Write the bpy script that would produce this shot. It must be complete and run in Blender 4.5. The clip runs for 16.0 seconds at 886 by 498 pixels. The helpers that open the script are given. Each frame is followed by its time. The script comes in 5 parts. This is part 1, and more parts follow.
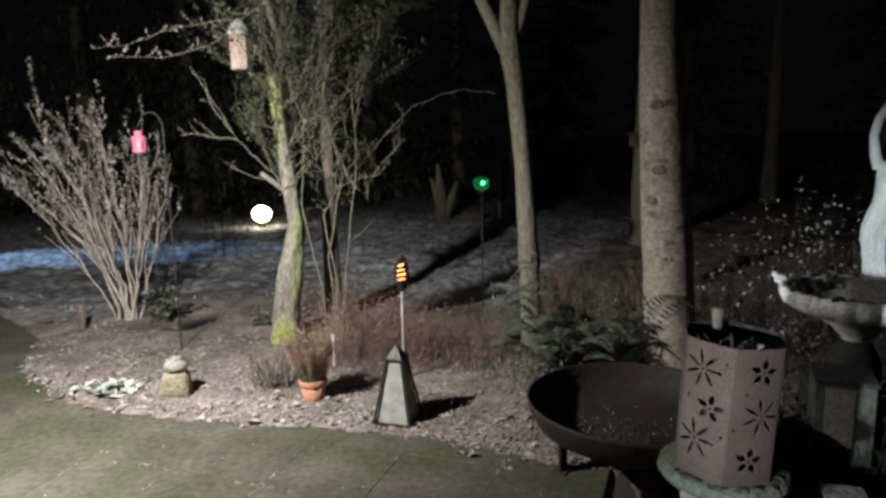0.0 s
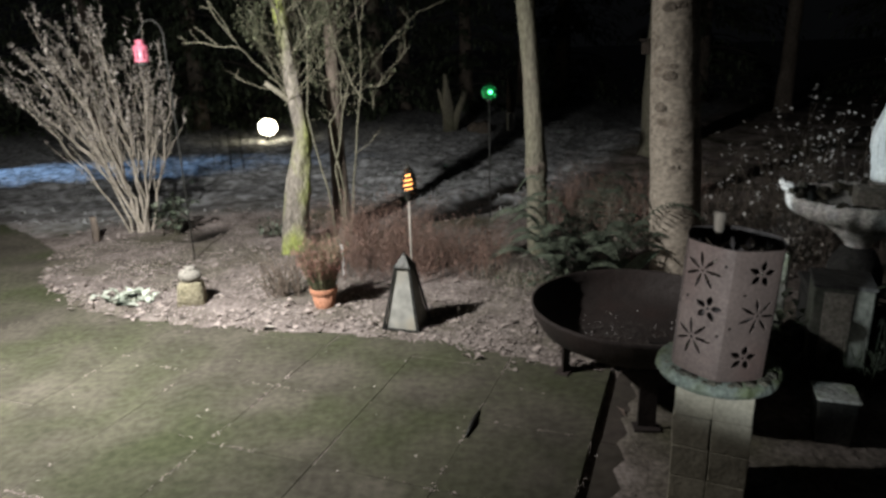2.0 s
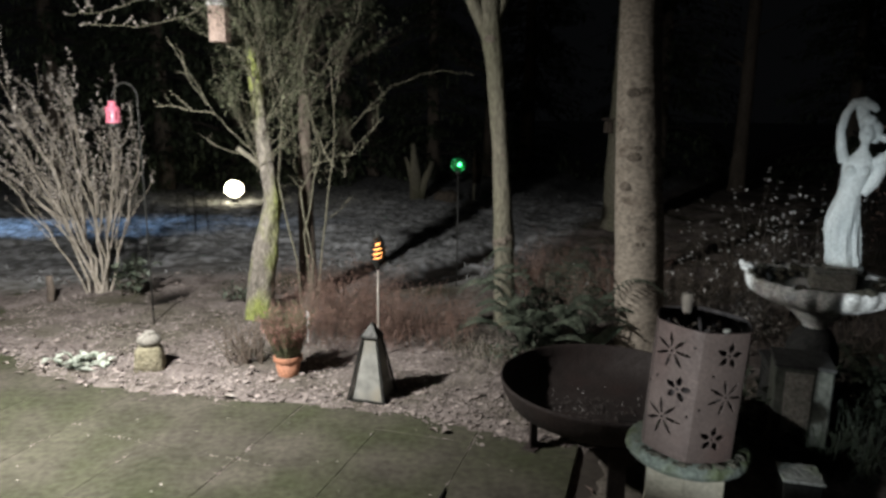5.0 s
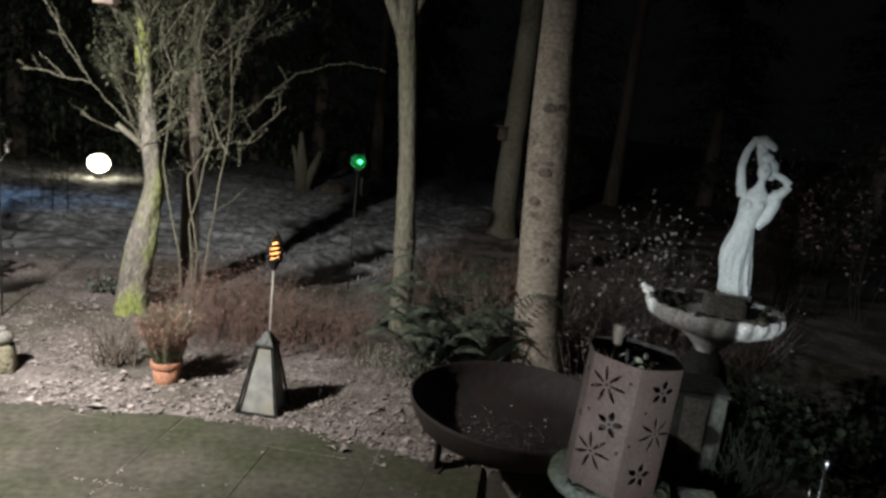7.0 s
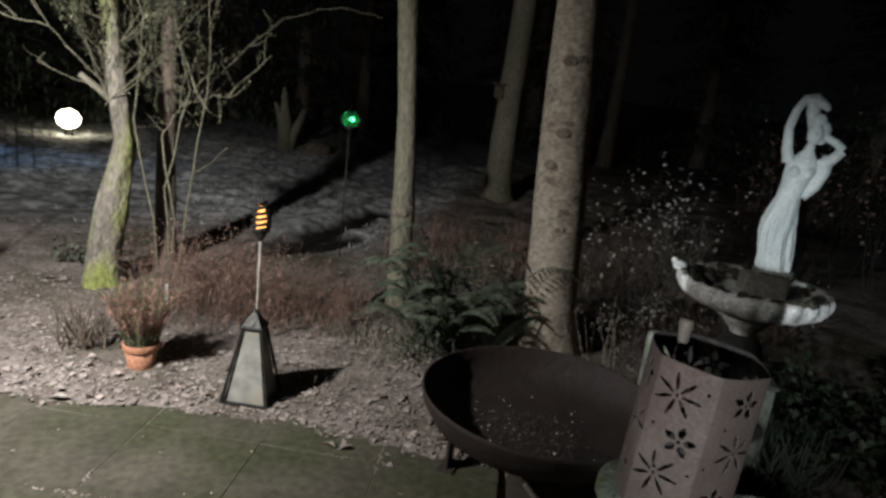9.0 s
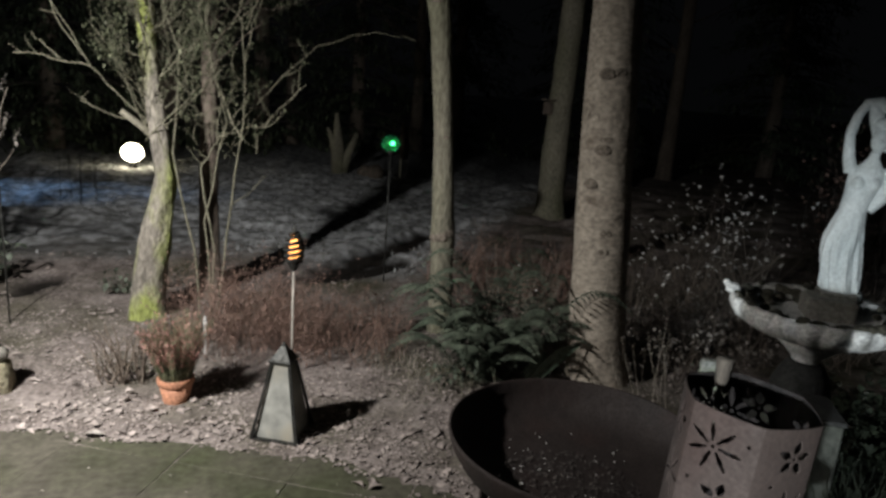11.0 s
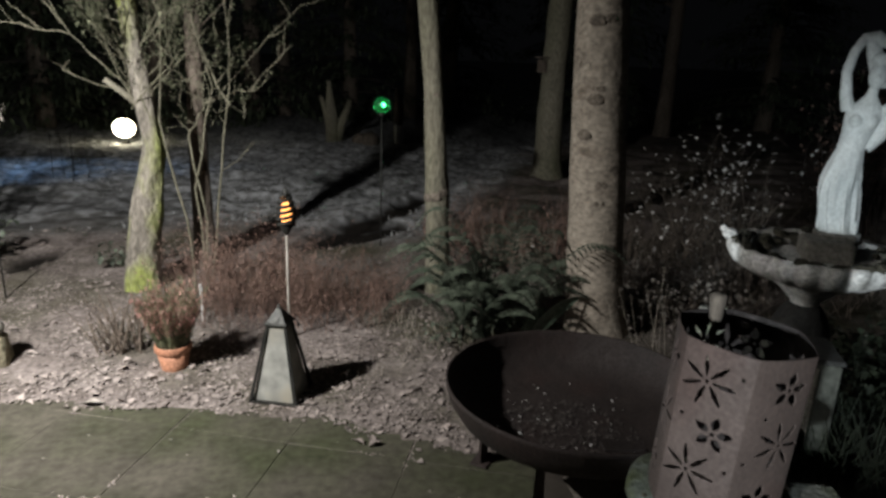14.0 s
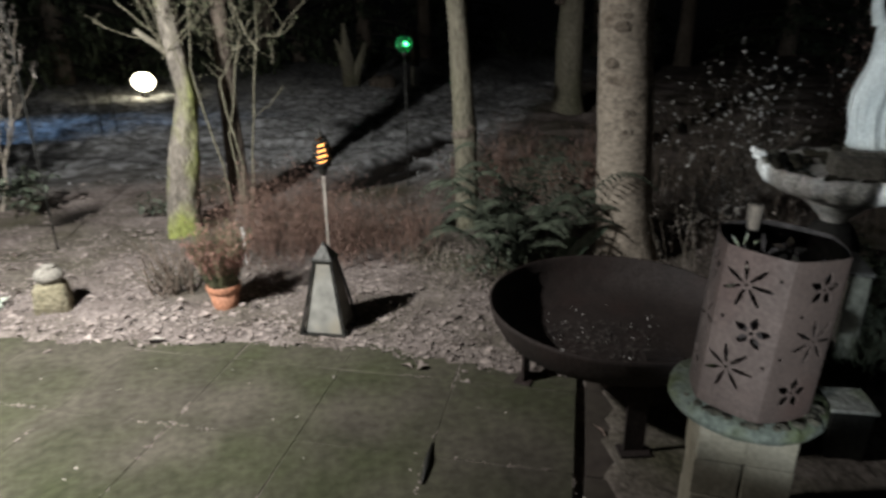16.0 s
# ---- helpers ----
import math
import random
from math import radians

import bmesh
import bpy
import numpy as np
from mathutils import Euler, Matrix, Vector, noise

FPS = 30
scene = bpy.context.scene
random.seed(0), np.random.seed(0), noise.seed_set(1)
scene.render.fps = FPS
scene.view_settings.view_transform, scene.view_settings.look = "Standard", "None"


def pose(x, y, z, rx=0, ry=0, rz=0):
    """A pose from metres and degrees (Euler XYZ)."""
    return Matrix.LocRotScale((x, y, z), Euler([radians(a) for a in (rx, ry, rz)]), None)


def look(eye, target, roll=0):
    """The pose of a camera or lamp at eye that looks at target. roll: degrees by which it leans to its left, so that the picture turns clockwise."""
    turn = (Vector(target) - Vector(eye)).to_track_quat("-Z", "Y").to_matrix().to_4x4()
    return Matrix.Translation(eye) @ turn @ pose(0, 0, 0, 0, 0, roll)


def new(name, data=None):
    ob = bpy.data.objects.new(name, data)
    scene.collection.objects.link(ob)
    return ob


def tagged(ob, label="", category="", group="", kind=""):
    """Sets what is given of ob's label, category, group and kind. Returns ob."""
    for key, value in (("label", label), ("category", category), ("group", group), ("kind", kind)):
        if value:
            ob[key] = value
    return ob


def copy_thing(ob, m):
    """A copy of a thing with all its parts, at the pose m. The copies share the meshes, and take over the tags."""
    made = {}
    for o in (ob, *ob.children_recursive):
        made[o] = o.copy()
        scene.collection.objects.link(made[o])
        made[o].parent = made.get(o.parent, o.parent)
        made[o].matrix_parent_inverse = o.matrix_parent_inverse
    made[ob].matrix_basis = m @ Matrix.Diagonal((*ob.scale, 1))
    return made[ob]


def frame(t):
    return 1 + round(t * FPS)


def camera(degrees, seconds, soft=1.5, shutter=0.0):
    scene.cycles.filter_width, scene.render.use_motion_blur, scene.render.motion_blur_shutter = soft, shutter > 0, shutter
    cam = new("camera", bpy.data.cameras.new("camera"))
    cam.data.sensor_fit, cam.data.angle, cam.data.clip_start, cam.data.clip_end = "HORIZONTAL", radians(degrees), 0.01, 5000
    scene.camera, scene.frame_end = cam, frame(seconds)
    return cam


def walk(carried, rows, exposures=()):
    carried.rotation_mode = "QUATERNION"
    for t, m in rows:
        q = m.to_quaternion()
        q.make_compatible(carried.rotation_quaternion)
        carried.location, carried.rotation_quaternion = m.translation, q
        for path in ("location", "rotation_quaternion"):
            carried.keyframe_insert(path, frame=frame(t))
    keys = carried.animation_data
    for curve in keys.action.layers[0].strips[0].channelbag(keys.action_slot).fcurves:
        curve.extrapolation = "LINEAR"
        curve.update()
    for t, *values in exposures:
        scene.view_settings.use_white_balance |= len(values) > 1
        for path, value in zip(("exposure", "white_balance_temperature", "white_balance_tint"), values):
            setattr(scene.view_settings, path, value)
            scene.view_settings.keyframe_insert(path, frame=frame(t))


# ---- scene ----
cam = camera(66.9, 16.0, soft=2.9, shutter=0.5)
PATH = [
    (0, (0.102, 0.047, 1.56), (0.108, 2.02, 1.233), -1.2),
    (0.5, (0.104, 0.031, 1.542), (0.101, 1.991, 1.148), -1.1),
    (1, (0.124, 0.027, 1.541), (0.103, 1.969, 1.063), -1.6),
    (1.5, (0.12, 0.015, 1.544), (0.095, 1.944, 1.018), -1.5),
    (2, (0.11, 0.01, 1.538), (0.085, 1.926, 0.964), -1.7),
    (2.5, (0.117, 0.001, 1.557), (0.179, 1.944, 1.085), -1.0),
    (3, (0.112, -0.017, 1.569), (0.284, 1.936, 1.174), -0.1),
    (3.5, (0.104, -0.02, 1.561), (0.323, 1.929, 1.165), -0.6),
    (3.7, (0.101, -0.017, 1.558), (0.319, 1.93, 1.156), -0.9),
    (5.8, (-0.021, 0.068, 1.608), (0.018, 2.038, 1.267), 1.7),
    (6, (-0.071, 0.095, 1.623), (0.14, 2.062, 1.329), 3.1),
    (6.5, (-0.164, 0.151, 1.615), (0.305, 2.067, 1.284), 5.5),
    (7, (-0.101, 0.208, 1.605), (0.359, 2.116, 1.222), 6.3),
    (7.5, (-0.028, 0.271, 1.599), (0.377, 2.185, 1.185), 5.7),
    (8, (-0.006, 0.352, 1.59), (0.26, 2.283, 1.139), 5.1),
    (8.5, (-0.058, 0.484, 1.569), (0.297, 2.392, 1.087), 6.1),
    (9, (-0.138, 0.634, 1.559), (0.379, 2.502, 1.067), 7.0),
    (9.5, (-0.099, 0.68, 1.573), (0.41, 2.546, 1.061), 7.1),
    (9.7, (-0.052, 0.678, 1.594), (0.347, 2.583, 1.134), 6.4),
    (11.8, (0.042, 0.764, 1.557), (0.382, 2.681, 1.098), 3.8),
    (12, (0.046, 0.763, 1.548), (0.396, 2.675, 1.078), 3.7),
    (12.5, (0.042, 0.757, 1.547), (0.391, 2.662, 1.05), 3.7),
    (13, (0.05, 0.753, 1.549), (0.368, 2.659, 1.034), 3.4),
    (13.5, (0.062, 0.748, 1.537), (0.364, 2.658, 1.029), 3.1),
    (14, (0.071, 0.75, 1.523), (0.402, 2.644, 0.974), 2.1),
    (14.5, (0.069, 0.74, 1.521), (0.38, 2.624, 0.927), 0.8),
    (15, (0.073, 0.719, 1.511), (0.241, 2.609, 0.878), -1.6),
    (15.5, (0.049, 0.685, 1.508), (0.159, 2.568, 0.842), -1.9),
    (16, (-0.032, 0.645, 1.507), (0.239, 2.496, 0.798), -0.7),
]
walk(cam, [(t, look(eye, target, roll)) for t, eye, target, roll in PATH], [(0.0, 0.12), (3.7, 0.05), (6.0, -0.02), (9.0, -0.18), (13.0, -0.14), (16.0, -0.08)])

# ---- light: one lamp at the house, off to the side, small garden lamps, a dark night sky ----
KEY = (-1.92, 2.46, 2.1)
world = bpy.data.worlds.new("night")
world.use_nodes = True
scene.world = world
world.node_tree.nodes["Background"].inputs[0].default_value = (0.75, 0.8, 0.9, 1)
world.node_tree.nodes["Background"].inputs[1].default_value = 0.0022


def lamp(name, kind, place, power, colour, size=0.05, target=None, cone=60, blend=0.5):
    data = bpy.data.lights.new(name, kind)
    data.energy, data.color, data.shadow_soft_size = power, colour, size
    if kind == "SPOT":
        data.spot_size, data.spot_blend = radians(cone), blend
    ob = new(name, data)
    ob.matrix_world = look(place, target) if target else Matrix.Translation(place)
    return ob


lamp("house_lamp", "SPOT", KEY, 960, (0.985, 0.965, 0.945), 0.06, (-2.1, 3.95, 0.4), 178, 1.0)
lamp("statue_spot", "SPOT", (-1.32, -0.6, 1.15), 860, (0.86, 0.94, 1.0), 0.04, (2.3, 3.22, 0.79), 21, 0.8)
lamp("blue_garden_spot", "SPOT", (-10.0, 8.7, 1.9), 2300, (0.34, 0.58, 1.0), 0.05, (-5.3, 9.35, 0.0), 22, 0.7)


# ---- materials ----
def material(name, a, b, scale=8.0, rough=0.8, bump=0.3, fine=60.0, metal=0.0, vary=0.0, stretch=(1, 1, 1), island=False, space="Object", c=None, cscale=2.0, csharp=0.12, cmid=0.55, spec=0.5, grit=(0.55, 1.25)):
    """Two tones mixed by coarse noise, darkened and roughened by fine noise; a third tone in patches; vary: brightness by object or island."""
    m = bpy.data.materials.new(name)
    m.use_nodes = True
    n, l = m.node_tree.nodes, m.node_tree.links
    p = n["Principled BSDF"]
    co = n.new("ShaderNodeTexCoord")
    mp = n.new("ShaderNodeMapping")
    mp.inputs["Scale"].default_value = stretch
    l.new(n.new("ShaderNodeNewGeometry").outputs["Position"] if space == "World" else co.outputs["Object"], mp.inputs[0])

    def noise_at(s, d=4):
        t = n.new("ShaderNodeTexNoise")
        t.inputs["Scale"].default_value, t.inputs["Detail"].default_value = s, d
        l.new(mp.outputs[0], t.inputs["Vector"])
        return t.outputs["Fac"]

    def mix(kind, fac, x, y):
        t = n.new("ShaderNodeMix")
        t.data_type, t.blend_type = "RGBA", kind
        for sock, v in ((t.inputs[0], fac), (t.inputs[6], x), (t.inputs[7], y)):
            if isinstance(v, (int, float)):
                sock.default_value = v
            elif isinstance(v, tuple):
                sock.default_value = (*v, 1)
            else:
                l.new(v, sock)
        return t.outputs[2]

    def ramp(v, lo, hi, x=0.0, y=1.0):
        t = n.new("ShaderNodeMapRange")
        l.new(v, t.inputs[0])
        for k, w in enumerate((lo, hi, x, y)):
            t.inputs[k + 1].default_value = w
        return t.outputs[0]

    col = mix("MIX", ramp(noise_at(scale), 0.35, 0.65), a, b)
    if c:
        col = mix("MIX", ramp(noise_at(cscale, 6), cmid - csharp, cmid + csharp), col, c)
    f = noise_at(fine, 6)
    col = mix("MULTIPLY", 1.0, col, mix("MIX", ramp(f, 0.3, 0.7), (grit[0],) * 3, (grit[1],) * 3))
    if vary:
        g = n.new("ShaderNodeNewGeometry" if island else "ShaderNodeObjectInfo")
        r = g.outputs["Random Per Island" if island else "Random"]
        k = ramp(r, 0, 1, 1 - vary, 1 + vary)
        cc = n.new("ShaderNodeCombineColor")
        for q in range(3):
            l.new(k, cc.inputs[q])
        col = mix("MULTIPLY", 1.0, col, cc.outputs[0])
    l.new(col, p.inputs["Base Color"])
    l.new(ramp(f, 0.3, 0.7, min(1, rough + 0.1), max(0.05, rough - 0.1)), p.inputs["Roughness"])
    p.inputs["Metallic"].default_value = metal
    p.inputs["Specular IOR Level"].default_value = spec
    if bump:
        b1 = n.new("ShaderNodeBump")
        b1.inputs["Strength"].default_value, b1.inputs["Distance"].default_value = bump, 0.01
        l.new(f, b1.inputs["Height"])
        b2 = n.new("ShaderNodeBump")
        b2.inputs["Strength"].default_value, b2.inputs["Distance"].default_value = bump, 0.03
        l.new(noise_at(scale * 2.5), b2.inputs["Height"])
        l.new(b1.outputs[0], b2.inputs["Normal"])
        l.new(b2.outputs[0], p.inputs["Normal"])
    return m


def glow(name, colour, strength):
    m = bpy.data.materials.new(name)
    m.use_nodes = True
    p = m.node_tree.nodes["Principled BSDF"]
    p.inputs["Base Color"].default_value = (*colour, 1)
    p.inputs["Emission Color"].default_value = (*colour, 1)
    p.inputs["Emission Strength"].default_value = strength
    return m


M_LEAF = material("dead_leaf", (0.21, 0.177, 0.158), (0.36, 0.312, 0.284), 3, 0.85, 0.1, 40, vary=0.4, island=True, spec=0.2)
M_GRASS = material("frosted_grass", (0.3, 0.31, 0.30), (0.42, 0.43, 0.43), 1.5, 0.9, 0, 20, vary=0.25, island=True, spec=0.2)
M_SLAB = material("mossy_concrete", (0.052, 0.047, 0.036), (0.086, 0.078, 0.06), 3.2, 0.92, 0.2, 26, vary=0.07, c=(0.044, 0.05, 0.024), cscale=1.5, csharp=0.13, cmid=0.52, spec=0.2, grit=(0.72, 1.22), space="World")
M_SLAB_BROWN = material("brown_concrete", (0.044, 0.036, 0.030), (0.068, 0.056, 0.048), 2.8, 0.92, 0.14, 17, vary=0.05, c=(0.045, 0.04, 0.03), cscale=2.0, csharp=0.16, cmid=0.55, spec=0.2, grit=(0.75, 1.18), space="World")
M_VARIEG = material("variegated_leaf", (0.27, 0.31, 0.25), (0.40, 0.43, 0.36), 14, 0.6, 0.1, 40, vary=0.25, island=True)
M_STRAP = material("strap_leaf", (0.08, 0.12, 0.08), (0.12, 0.165, 0.115), 9, 0.5, 0.1, 40)
M_BARK_TAN = material("tan_bark", (0.27, 0.232, 0.185), (0.42, 0.368, 0.298), 5, 0.9, 0.5, 45, stretch=(0.7, 0.7, 1.1), c=(0.19, 0.155, 0.12), cscale=5, csharp=0.08, cmid=0.63)
M_BARK_GREY = material("grey_bark", (0.16, 0.15, 0.11), (0.24, 0.222, 0.165), 6, 0.9, 0.6, 60, stretch=(1, 1, 0.35), c=(0.13, 0.13, 0.08), cscale=3)
M_BARK_MOSS = material("mossy_bark", (0.16, 0.143, 0.118), (0.27, 0.243, 0.2), 8, 0.95, 0.9, 50, stretch=(1, 1, 0.5), c=(0.235, 0.265, 0.075), cscale=2.4, csharp=0.05, cmid=0.525)
M_KNOT = material("knot_bark", (0.13, 0.108, 0.085), (0.23, 0.195, 0.155), 20, 0.95, 0.6, 60)
M_BARK_BROWN = material("brown_bark", (0.10, 0.08, 0.063), (0.18, 0.145, 0.115), 9, 0.9, 0.9, 60, stretch=(1, 1, 0.4))
M_BARK_DARK = material("dark_bark", (0.08, 0.065, 0.05), (0.14, 0.115, 0.09), 6, 0.95, 0.9, 40, stretch=(1, 1, 0.4))
M_STEM = material("brown_cut_stem", (0.12, 0.092, 0.07), (0.2, 0.16, 0.125), 10, 0.9, 0.2, 60)
M_TWIG = material("pale_twig", (0.25, 0.222, 0.175), (0.39, 0.345, 0.288), 12, 0.85, 0.2, 60)
M_TWIG_GREEN = material("green_twig", (0.12, 0.114, 0.075), (0.195, 0.183, 0.127), 12, 0.8, 0.2, 60)
M_TWIG_RED = material("russet_twig", (0.15, 0.09, 0.068), (0.24, 0.155, 0.122), 9, 0.9, 0.1, 60, vary=0.4, island=True)
M_BUD = material("dry_bud", (0.28, 0.25, 0.22), (0.40, 0.37, 0.33), 12, 0.9, 0.1, 60, vary=0.3, island=True)
M_LEAF_GREEN = material("small_green_leaf", (0.08, 0.092, 0.052), (0.15, 0.16, 0.098), 4, 0.6, 0, 30, vary=0.4, island=True)
M_YEW = material("dark_yew_needles", (0.055, 0.066, 0.037), (0.11, 0.122, 0.072), 3, 0.7, 0, 30, vary=0.45, island=True)
M_CONIFER = material("conifer_needles", (0.035, 0.05, 0.028), (0.07, 0.09, 0.05), 2, 0.8, 0, 20, vary=0.5, island=True)
M_FERN = material("fern_green", (0.05, 0.066, 0.045), (0.118, 0.14, 0.1), 6, 0.6, 0, 40, vary=0.4, island=True)
M_RUST = material("rusted_steel", (0.056, 0.039, 0.032), (0.074, 0.052, 0.043), 7, 0.8, 0.15, 90, 0.1, c=(0.06, 0.035, 0.028), cscale=5, cmid=0.62, grit=(0.8, 1.12))
M_RUST_DARK = material("dark_rusted_steel", (0.021, 0.0148, 0.0127), (0.032, 0.023, 0.020), 7, 0.75, 0.15, 90, 0.1, c=(0.03, 0.018, 0.015), cscale=5, cmid=0.6, grit=(0.75, 1.15))
M_SOOT = material("sooty_steel", (0.012, 0.010, 0.009), (0.024, 0.018, 0.016), 9, 0.9, 0.2, 60, 0.1)
M_BRICK = material("cream_brick", (0.25, 0.225, 0.165), (0.33, 0.30, 0.23), 9, 0.9, 0.15, 80, vary=0.12, grit=(0.8, 1.1))
M_STONE = material("lichen_stone", (0.26, 0.27, 0.24), (0.38, 0.39, 0.36), 9, 0.9, 0.6, 60, c=(0.13, 0.17, 0.06), cscale=6, cmid=0.56)
M_SLABSTONE = material("algae_stone", (0.105, 0.122, 0.1), (0.165, 0.18, 0.155), 9, 0.9, 0.5, 60, c=(0.07, 0.085, 0.035), cscale=9, csharp=0.1, cmid=0.52)
M_ASH = material("grey_ash", (0.05, 0.042, 0.038), (0.11, 0.095, 0.085), 12, 0.95, 0.2, 60, vary=0.4, island=True)
M_STATUE = material("weathered_white_stone", (0.46, 0.50, 0.49), (0.58, 0.61, 0.59), 6, 0.8, 0.12, 70, c=(0.33, 0.35, 0.32), cscale=4, cmid=0.64, grit=(0.82, 1.1))
M_SHELL = material("shell_stone", (0.58, 0.58, 0.55), (0.74, 0.73, 0.69), 9, 0.8, 0.3, 70, c=(0.24, 0.23, 0.19), cscale=6, cmid=0.64)
M_MOSSLUMP = material("moss", (0.04, 0.038, 0.026), (0.075, 0.068, 0.046), 14, 0.95, 0.8, 70)
M_TERRA = material("terracotta", (0.38, 0.17, 0.095), (0.46, 0.22, 0.13), 9, 0.75, 0.15, 80)
M_HEATH = material("heather_green", (0.12, 0.13, 0.07), (0.19, 0.19, 0.11), 9, 0.85, 0, 40, vary=0.4, island=True)
M_HEATH_TIP = material("heather_bloom", (0.37, 0.175, 0.145), (0.50, 0.28, 0.235), 9, 0.85, 0, 40, vary=0.4, island=True)
M_IRON = material("dark_iron", (0.02, 0.021, 0.019), (0.042, 0.042, 0.037), 10, 0.55, 0.2, 90, 0.5)
M_FROST = material("frosted_glass", (0.25, 0.25, 0.225), (0.30, 0.30, 0.27), 5, 0.5, 0.0, 14, c=(0.19, 0.165, 0.115), cscale=7, csharp=0.15, cmid=0.62)
M_PINK = material("pink_enamel", (0.53, 0.13, 0.185), (0.6, 0.175, 0.235), 5, 0.4, 0.05, 60)
M_NEST = material("nest_box_face", (0.28, 0.21, 0.17), (0.34, 0.26, 0.215), 7, 0.85, 0.2, 70)
M_NEST_ROOF = material("pale_roof", (0.28, 0.28, 0.27), (0.36, 0.36, 0.34), 7, 0.9, 0.3, 70)
M_WHITE = material("white_blossom", (0.72, 0.72, 0.68), (0.82, 0.81, 0.78), 9, 0.8, 0, 40)
M_PALEWOOD = material("pale_wood", (0.34, 0.31, 0.27), (0.46, 0.43, 0.38), 8, 0.9, 0.3, 60, stretch=(1, 1, 0.3))
M_SLOT = material("deep_pink", (0.16, 0.025, 0.04), (0.2, 0.03, 0.05), 9, 0.6, 0, 60)
M_GREYSTONE = material("brown_grey_stone", (0.17, 0.16, 0.135), (0.26, 0.245, 0.21), 9, 0.9, 0.3, 60)
M_BOUGH = material("dark_bough", (0.018, 0.016, 0.013), (0.035, 0.03, 0.025), 8, 0.95, 0.3, 40)
# near black: painted shade of the bird bath's lower parts; also the post's cap
M_SHADE_DARKSTONE = material("shade_dark_stone", (0.016, 0.016, 0.015), (0.034, 0.034, 0.031), 7, 0.9, 0.3, 50)
M_POST = material("stained_grey_stone", (0.055, 0.058, 0.047), (0.1, 0.105, 0.086), 4, 0.9, 0.25, 40, c=(0.055, 0.06, 0.045), cscale=3.5, csharp=0.1, cmid=0.5)
M_PAINT = material("white_paint", (0.62, 0.62, 0.59), (0.78, 0.78, 0.75), 8, 0.7, 0.2, 60)
M_MOSSSTONE = material("mossy_sandstone", (0.17, 0.152, 0.095), (0.27, 0.245, 0.165), 12, 0.95, 0.5, 60)
M_DARKLEAF = material("dark_ivy", (0.022, 0.03, 0.018), (0.045, 0.055, 0.032), 6, 0.6, 0, 40, vary=0.4, island=True)
M_DARKGREEN_GLASS = bpy.data.materials.new("green_glass")
M_DARKGREEN_GLASS.use_nodes = True
_p = M_DARKGREEN_GLASS.node_tree.nodes["Principled BSDF"]
_p.inputs["Base Color"].default_value = (0.05, 0.45, 0.16, 1)
_p.inputs["Roughness"].default_value = 0.12
_p.inputs["Transmission Weight"].default_value = 0.85
M_CHROME = bpy.data.materials.new("brushed_steel")
M_CHROME.use_nodes = True
_p = M_CHROME.node_tree.nodes["Principled BSDF"]
_p.inputs["Base Color"].default_value = (0.7, 0.72, 0.75, 1)
_p.inputs["Metallic"].default_value, _p.inputs["Roughness"].default_value = 1.0, 0.28
M_GLOBE = glow("glowing_globe", (1.0, 0.9, 0.66), 15.0)
M_FLAME = glow("amber_glow", (1.0, 0.38, 0.1), 6.0)
M_GREENLED = glow("green_led", (0.15, 1.0, 0.45), 9.0)


